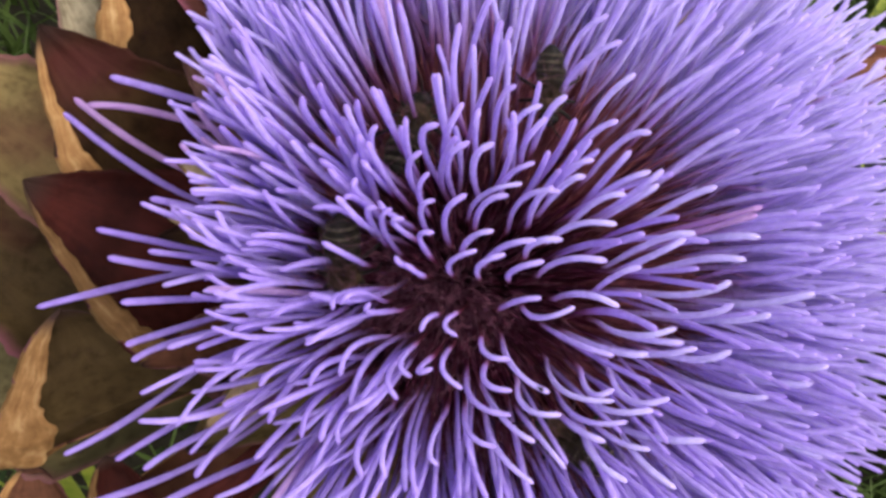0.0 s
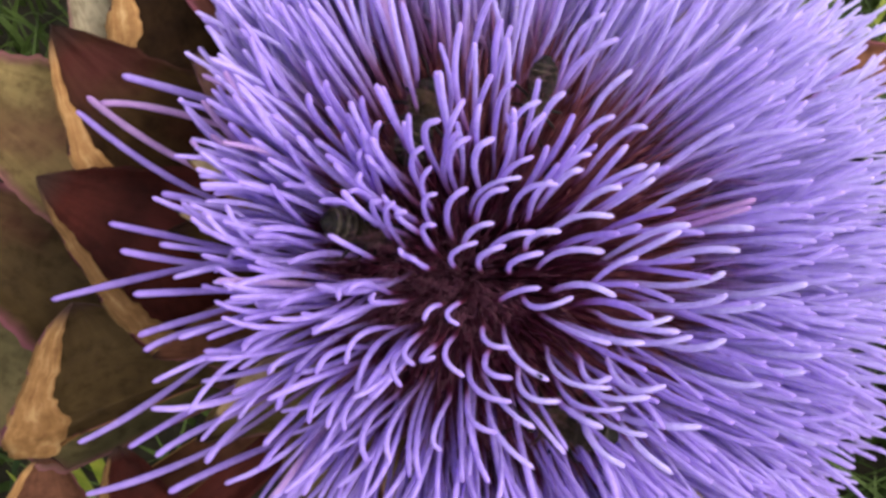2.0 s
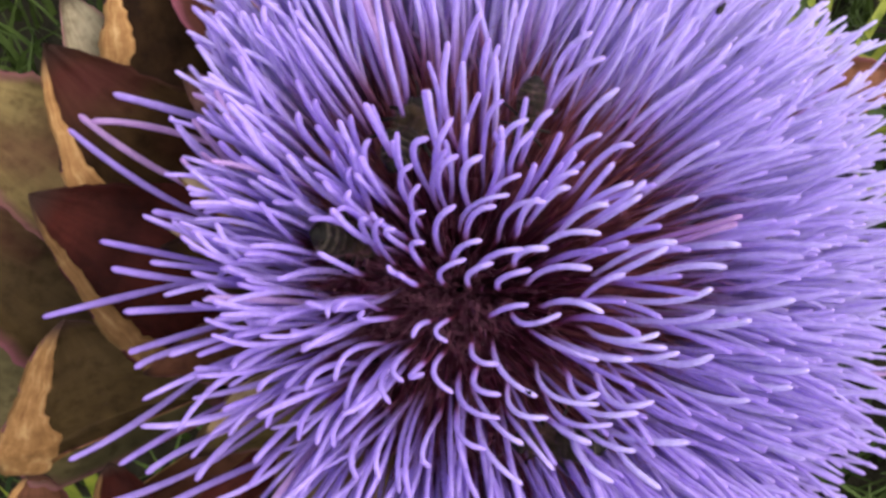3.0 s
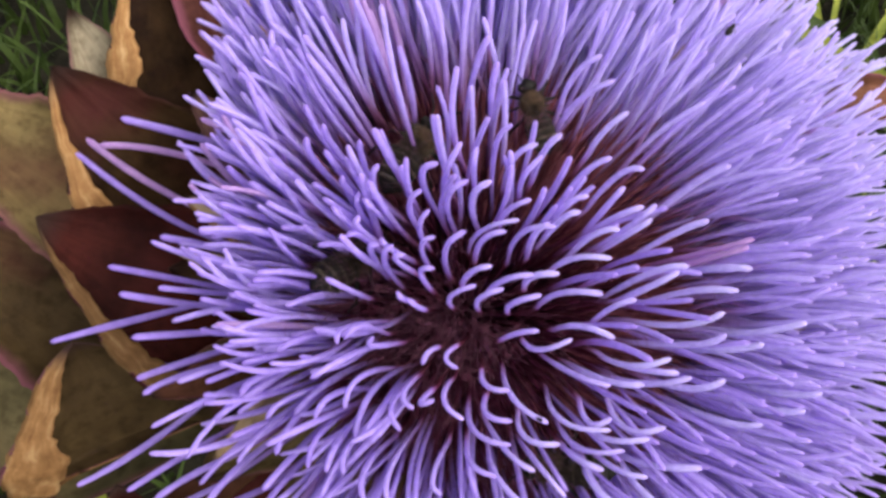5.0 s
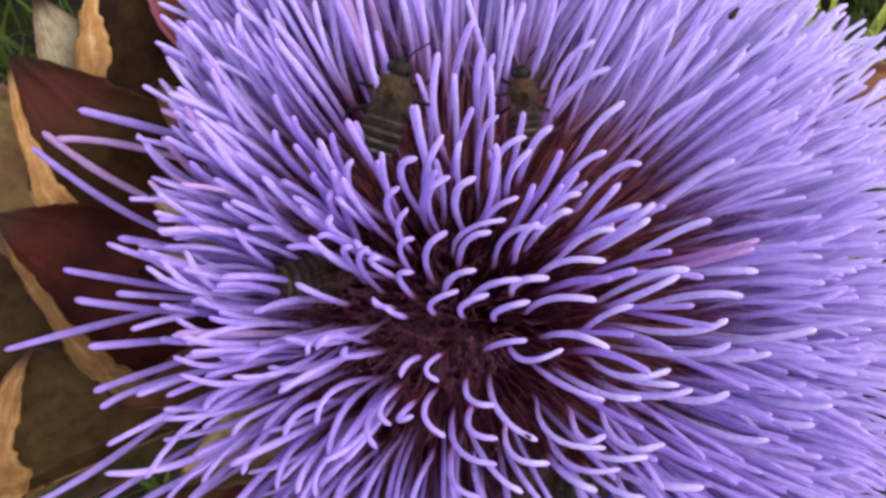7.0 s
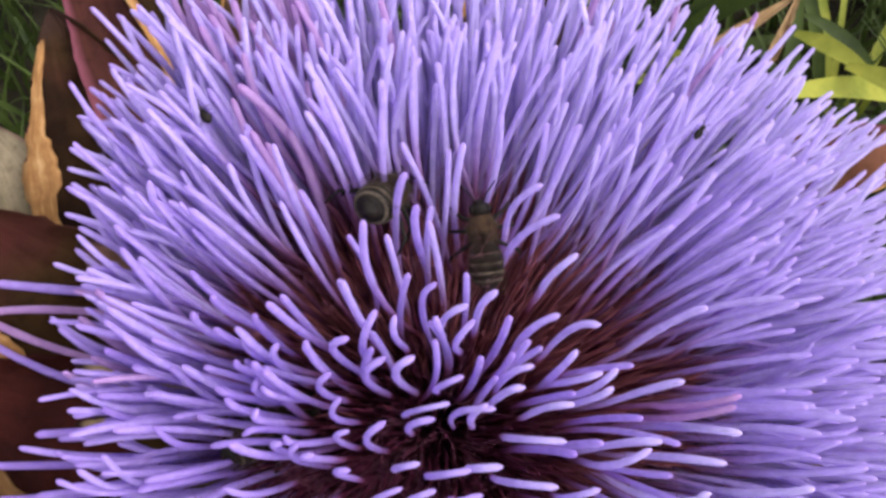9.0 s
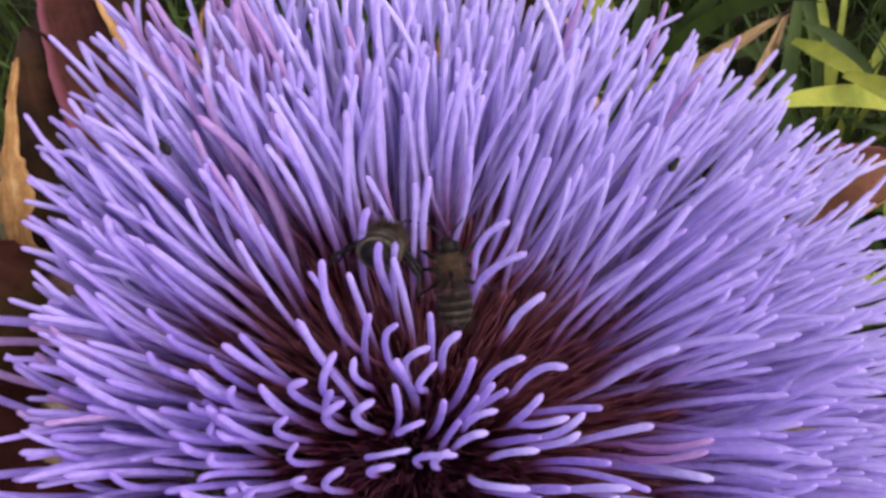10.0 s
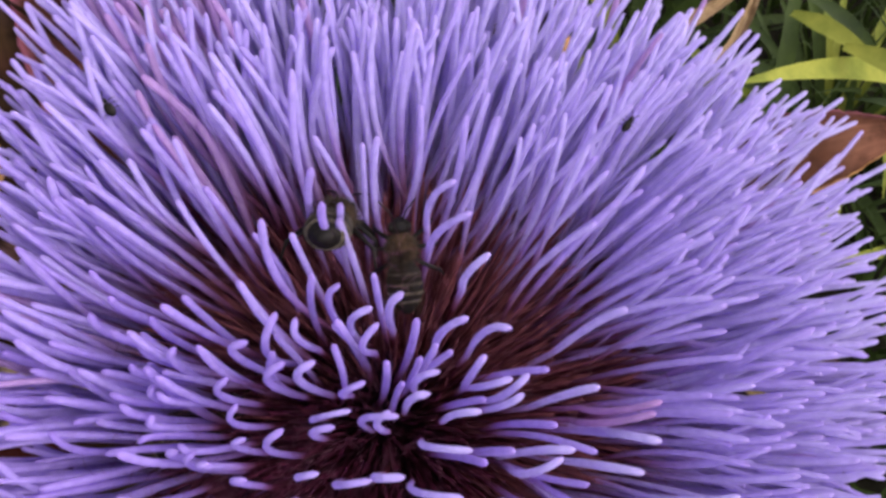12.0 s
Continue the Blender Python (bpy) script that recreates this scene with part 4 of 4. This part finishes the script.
def build_bee(label, size=0.92):
    """A worker bee, 13 mm long, head towards +y, back towards +z."""
    bee = tagged(new("honey_bee"), label, "bee", "bees on the flower")
    bee.scale = (size, size, size)
    bm = bmesh.new()
    for v in ball(bm, (0, 0, 0), (2.1, 2.3, 1.9), 24, 16):
        v.co += v.co.normalized() * 0.12 * MM * noise.noise(v.co * 2500)
    thorax = part("thorax", bm, BEE_FUR, bee, "furry brown thorax")
    rnd, fuzz = random.Random(3), Heap()
    for _ in range(420):
        d = Vector((rnd.gauss(0, 1), rnd.gauss(0, 1), rnd.gauss(0.4, 1))).normalized()
        p = Vector((d.x * 2.05, d.y * 2.25, d.z * 1.85)) * MM
        lean = (d + Vector((rnd.gauss(0, 0.3), rnd.gauss(-0.2, 0.3), rnd.gauss(0, 0.3)))).normalized()
        fuzz.add(*tube([p, p + lean * 0.35 * MM, p + (lean + Vector((0, -0.2, 0))) * rnd.uniform(0.55, 0.85) * MM], [0.035 * MM, 0.028 * MM, 0.008 * MM], 3))
    tagged(link_mesh("fur", fuzz.v, fuzz.f, fuzz.uv, BEE_BAND, thorax), "short tan fur", kind="stuff")
    head = part("head", lathe([(1.8, 0.4), (2.1, 1.05), (2.6, 1.45), (3.1, 1.4), (3.6, 1.05), (4.0, 0.55), (4.2, 0.25)], 18, 0.95), BEE_DARK, bee)
    for side in (-1, 1):
        bm = bmesh.new()
        ball(bm, (side * 1.12, 2.85, 0.25), (0.45, 0.7, 0.9), 12, 8)
        part("eye", bm, BEE_DARK, head, "glossy black eye")
        part("antenna", leg([(side * 0.4, 3.6, 0.7), (side * 0.8, 4.3, 1.3), (side * 1.0, 4.8, 1.5), (side * 1.7, 5.6, 1.4), (side * 2.4, 6.4, 1.2)],
                            [0.12, 0.11, 0.12, 0.13, 0.12]), BEE_DARK, head)
    # abdomen: six overlapping plates, each with a pale band of hair
    ys = [-1.7, -3.0, -4.3, -5.5, -6.6, -7.6, -8.5]
    rs = [1.35, 2.15, 2.35, 2.3, 1.95, 1.4, 0.5]
    for k in range(6):
        plate = part("abdomen_plate", lathe([(ys[k] + 0.15, rs[k] * 0.93), (ys[k], rs[k]), (0.5 * (ys[k] + ys[k + 1]), 0.52 * (rs[k] + rs[k + 1])), (ys[k + 1] + 0.02, rs[k + 1] * 1.03), (ys[k + 1] - 0.05, rs[k + 1] * 0.9)]), BEE_DARK, bee)
        if k < 5:
            part("hair_band", lathe([(ys[k] - 0.10, rs[k] * 1.0 + 0.02), (ys[k] - 0.14, rs[k] * 1.02 + 0.07), (ys[k] - 0.42, rs[k] * 0.96 + 0.08 + 0.04 * rs[k + 1]), (ys[k] - 0.50, rs[k] * 0.96 + 0.03 * rs[k + 1])]), BEE_BAND, plate, "tan hair band")
    for side in (-1, 1):
        part("forewing", wing(side, 8.6, 2.6, 0.13), BEE_WING, bee, "folded smoky brown wing")
        part("hindwing", wing(side, 6.0, 2.0, 0.12), BEE_WING, bee)
        for y, reach, fore in ((1.2, 3.6, 2.2), (0.0, 4.2, 0.2), (-1.2, 4.6, -3.0)):
            part("leg", leg([(side * 1.2, y, -1.2), (side * 2.4, y + 0.3 * fore, -0.8), (side * reach, y + 0.7 * fore, -2.2), (side * (reach + 0.4), y + fore, -4.0)],
                            [0.3, 0.32, 0.26, 0.13]), BEE_DARK, bee)
    return bee


def on_flower(x, y, z, heading, dive, roll=0.0):
    """A bee's pose from mm in the head's space: heading 0 is up the flower, positive to its left; dive: nose down into the florets."""
    return HEAD @ Matrix.Translation(Vector((x, y, z)) * MM) @ pose(0, 0, 0, 0, 0, heading) @ pose(0, 0, 0, -dive, roll, 0)


def build_beetle(place, heading, label, size=1.0):
    bug = tagged(new("small_beetle"), label, "beetle", "tiny insects on the florets")
    bug.matrix_world = on_flower(*place, heading, 0) @ Matrix.Diagonal((size, size, size, 1))
    bm = bmesh.new()
    ball(bm, (0, -0.3, 0), (0.55, 0.9, 0.4), 14, 8)
    part("wing_case", bm, BEE_DARK, bug)
    bm = bmesh.new()
    ball(bm, (0, 0.75, 0), (0.38, 0.4, 0.3), 10, 6)
    head = part("head", bm, BEE_DARK, bug)
    for side in (-1, 1):
        part("antenna", leg([(side * 0.12, 1.0, 0.1), (side * 0.4, 1.4, 0.2), (side * 0.6, 1.7, 0.15)], [0.05, 0.05, 0.04]), BEE_DARK, head)
        for y in (0.5, 0.0, -0.6):
            part("leg", leg([(side * 0.3, y, -0.1), (side * 0.8, y + 0.1, 0.0), (side * 1.1, y, -0.5)], [0.05, 0.04, 0.03]), BEE_DARK, bug)


build_beetle((-26.2, 35.0, 44.0), 35, "tiny black beetle resting on a violet floret", 0.9)
build_beetle((22.5, 29.8, 39.5), -40, "tiny dark insect perched among violet florets", 0.75)
build_beetle((-2.3, -14.0, 54.8), 60, "minute black insect at the end of a violet floret", 0.32)

bee_left = build_bee("dark striped honey bee burrowed among florets, tail out")
bee_middle = build_bee("brown honey bee with smoky wings climbing between florets")
bee_upper = build_bee("slender honey bee clinging to violet florets", 0.76)
bee_low = build_bee("dark honey bee hidden deep under curled florets")


# ---------------------------------------------------------------- everything that moves
def motions():
    walk(bee_middle, [(t, on_flower(x, y, z, h, d)) for t, x, y, z, h, d in (
        (0.0, -15.3, 15.5, 36, -20, 20), (0.6, -15, 16, 36.5, -30, 8), (1.5, -14.6, 16.5, 36, -18, 5), (2.5, -14.8, 16.5, 38, -18, 22), (3.6, -14.8, 16.5, 39, -25, 34),
        (4.5, -15, 17, 37, -32, 20), (5.4, -15, 17, 38, -35, 12), (6.0, -14.8, 17, 43, -28, 0), (6.5, -14.8, 16.6, 44.5, -22, -2), (7.0, -15.2, 20.3, 46, -18, -4), (7.3, -15.2, 21.5, 46, -20, 0),
        (8.0, -12, 25, 42, -38, 30), (9.0, -9.2, 26.5, 37, -40, 68), (9.6, -7, 25.2, 38, -30, 74), (10.5, -5.8, 24.6, 39, -12, 77), (12.0, -6.3, 23.2, 39, -10, 74))])
    walk(bee_upper, [(t, on_flower(x, y, z, h, d)) for t, x, y, z, h, d in (
        (0.0, 0.6, 17.6, 37, 178, 8), (1.5, -0.6, 16.6, 35.5, 170, 10), (2.6, -0.8, 16.4, 35, 168, 12), (3.5, -0.8, 16.2, 35, 160, 12), (4.1, -0.9, 18, 37, 105, 6), (4.7, -1.0, 20.5, 37, 40, 0),
        (5.3, -1.2, 22, 37.5, 6, -4), (7.2, -0.8, 21.6, 37.5, 4, -4), (9.0, 0, 21.8, 38, 2, -4), (10.5, -0.2, 21, 38, 2, -4), (12.0, -0.3, 19.6, 38, 0, -4))])
    walk(bee_left, [(t, on_flower(x, y, z, h, d)) for t, x, y, z, h, d in (
        (0.0, -23.5, -3.2, 39.5, -178, 24), (0.4, -22, -1, 39, -135, 36), (0.9, -20.8, 1.4, 39, -98, 46), (2.0, -20.8, 1.6, 39, -97, 46), (3.7, -21.0, 2.4, 39, -100, 44), (4.5, -21.5, 2.6, 38.5, -75, 38),
        (5.4, -22.4, 3.2, 38, -50, 34), (6.4, -22.5, 2.2, 38, -66, 34), (7.2, -22.5, 1.6, 38, -78, 34), (9.0, -21.5, 4, 37.5, -66, 30), (12.0, -21, 4.2, 37, -70, 26))])
    walk(bee_low, [(t, on_flower(x, y, z, h, d)) for t, x, y, z, h, d in (
        (0.0, 1.5, -22, 38, 60, 12), (1.8, 1.0, -22.3, 38, 78, 12), (3.5, 0.8, -22.6, 38, 92, 14), (6.5, 0.4, -23, 37.5, 90, 18), (12.0, 0, -24, 37, 90, 20))])


motions()
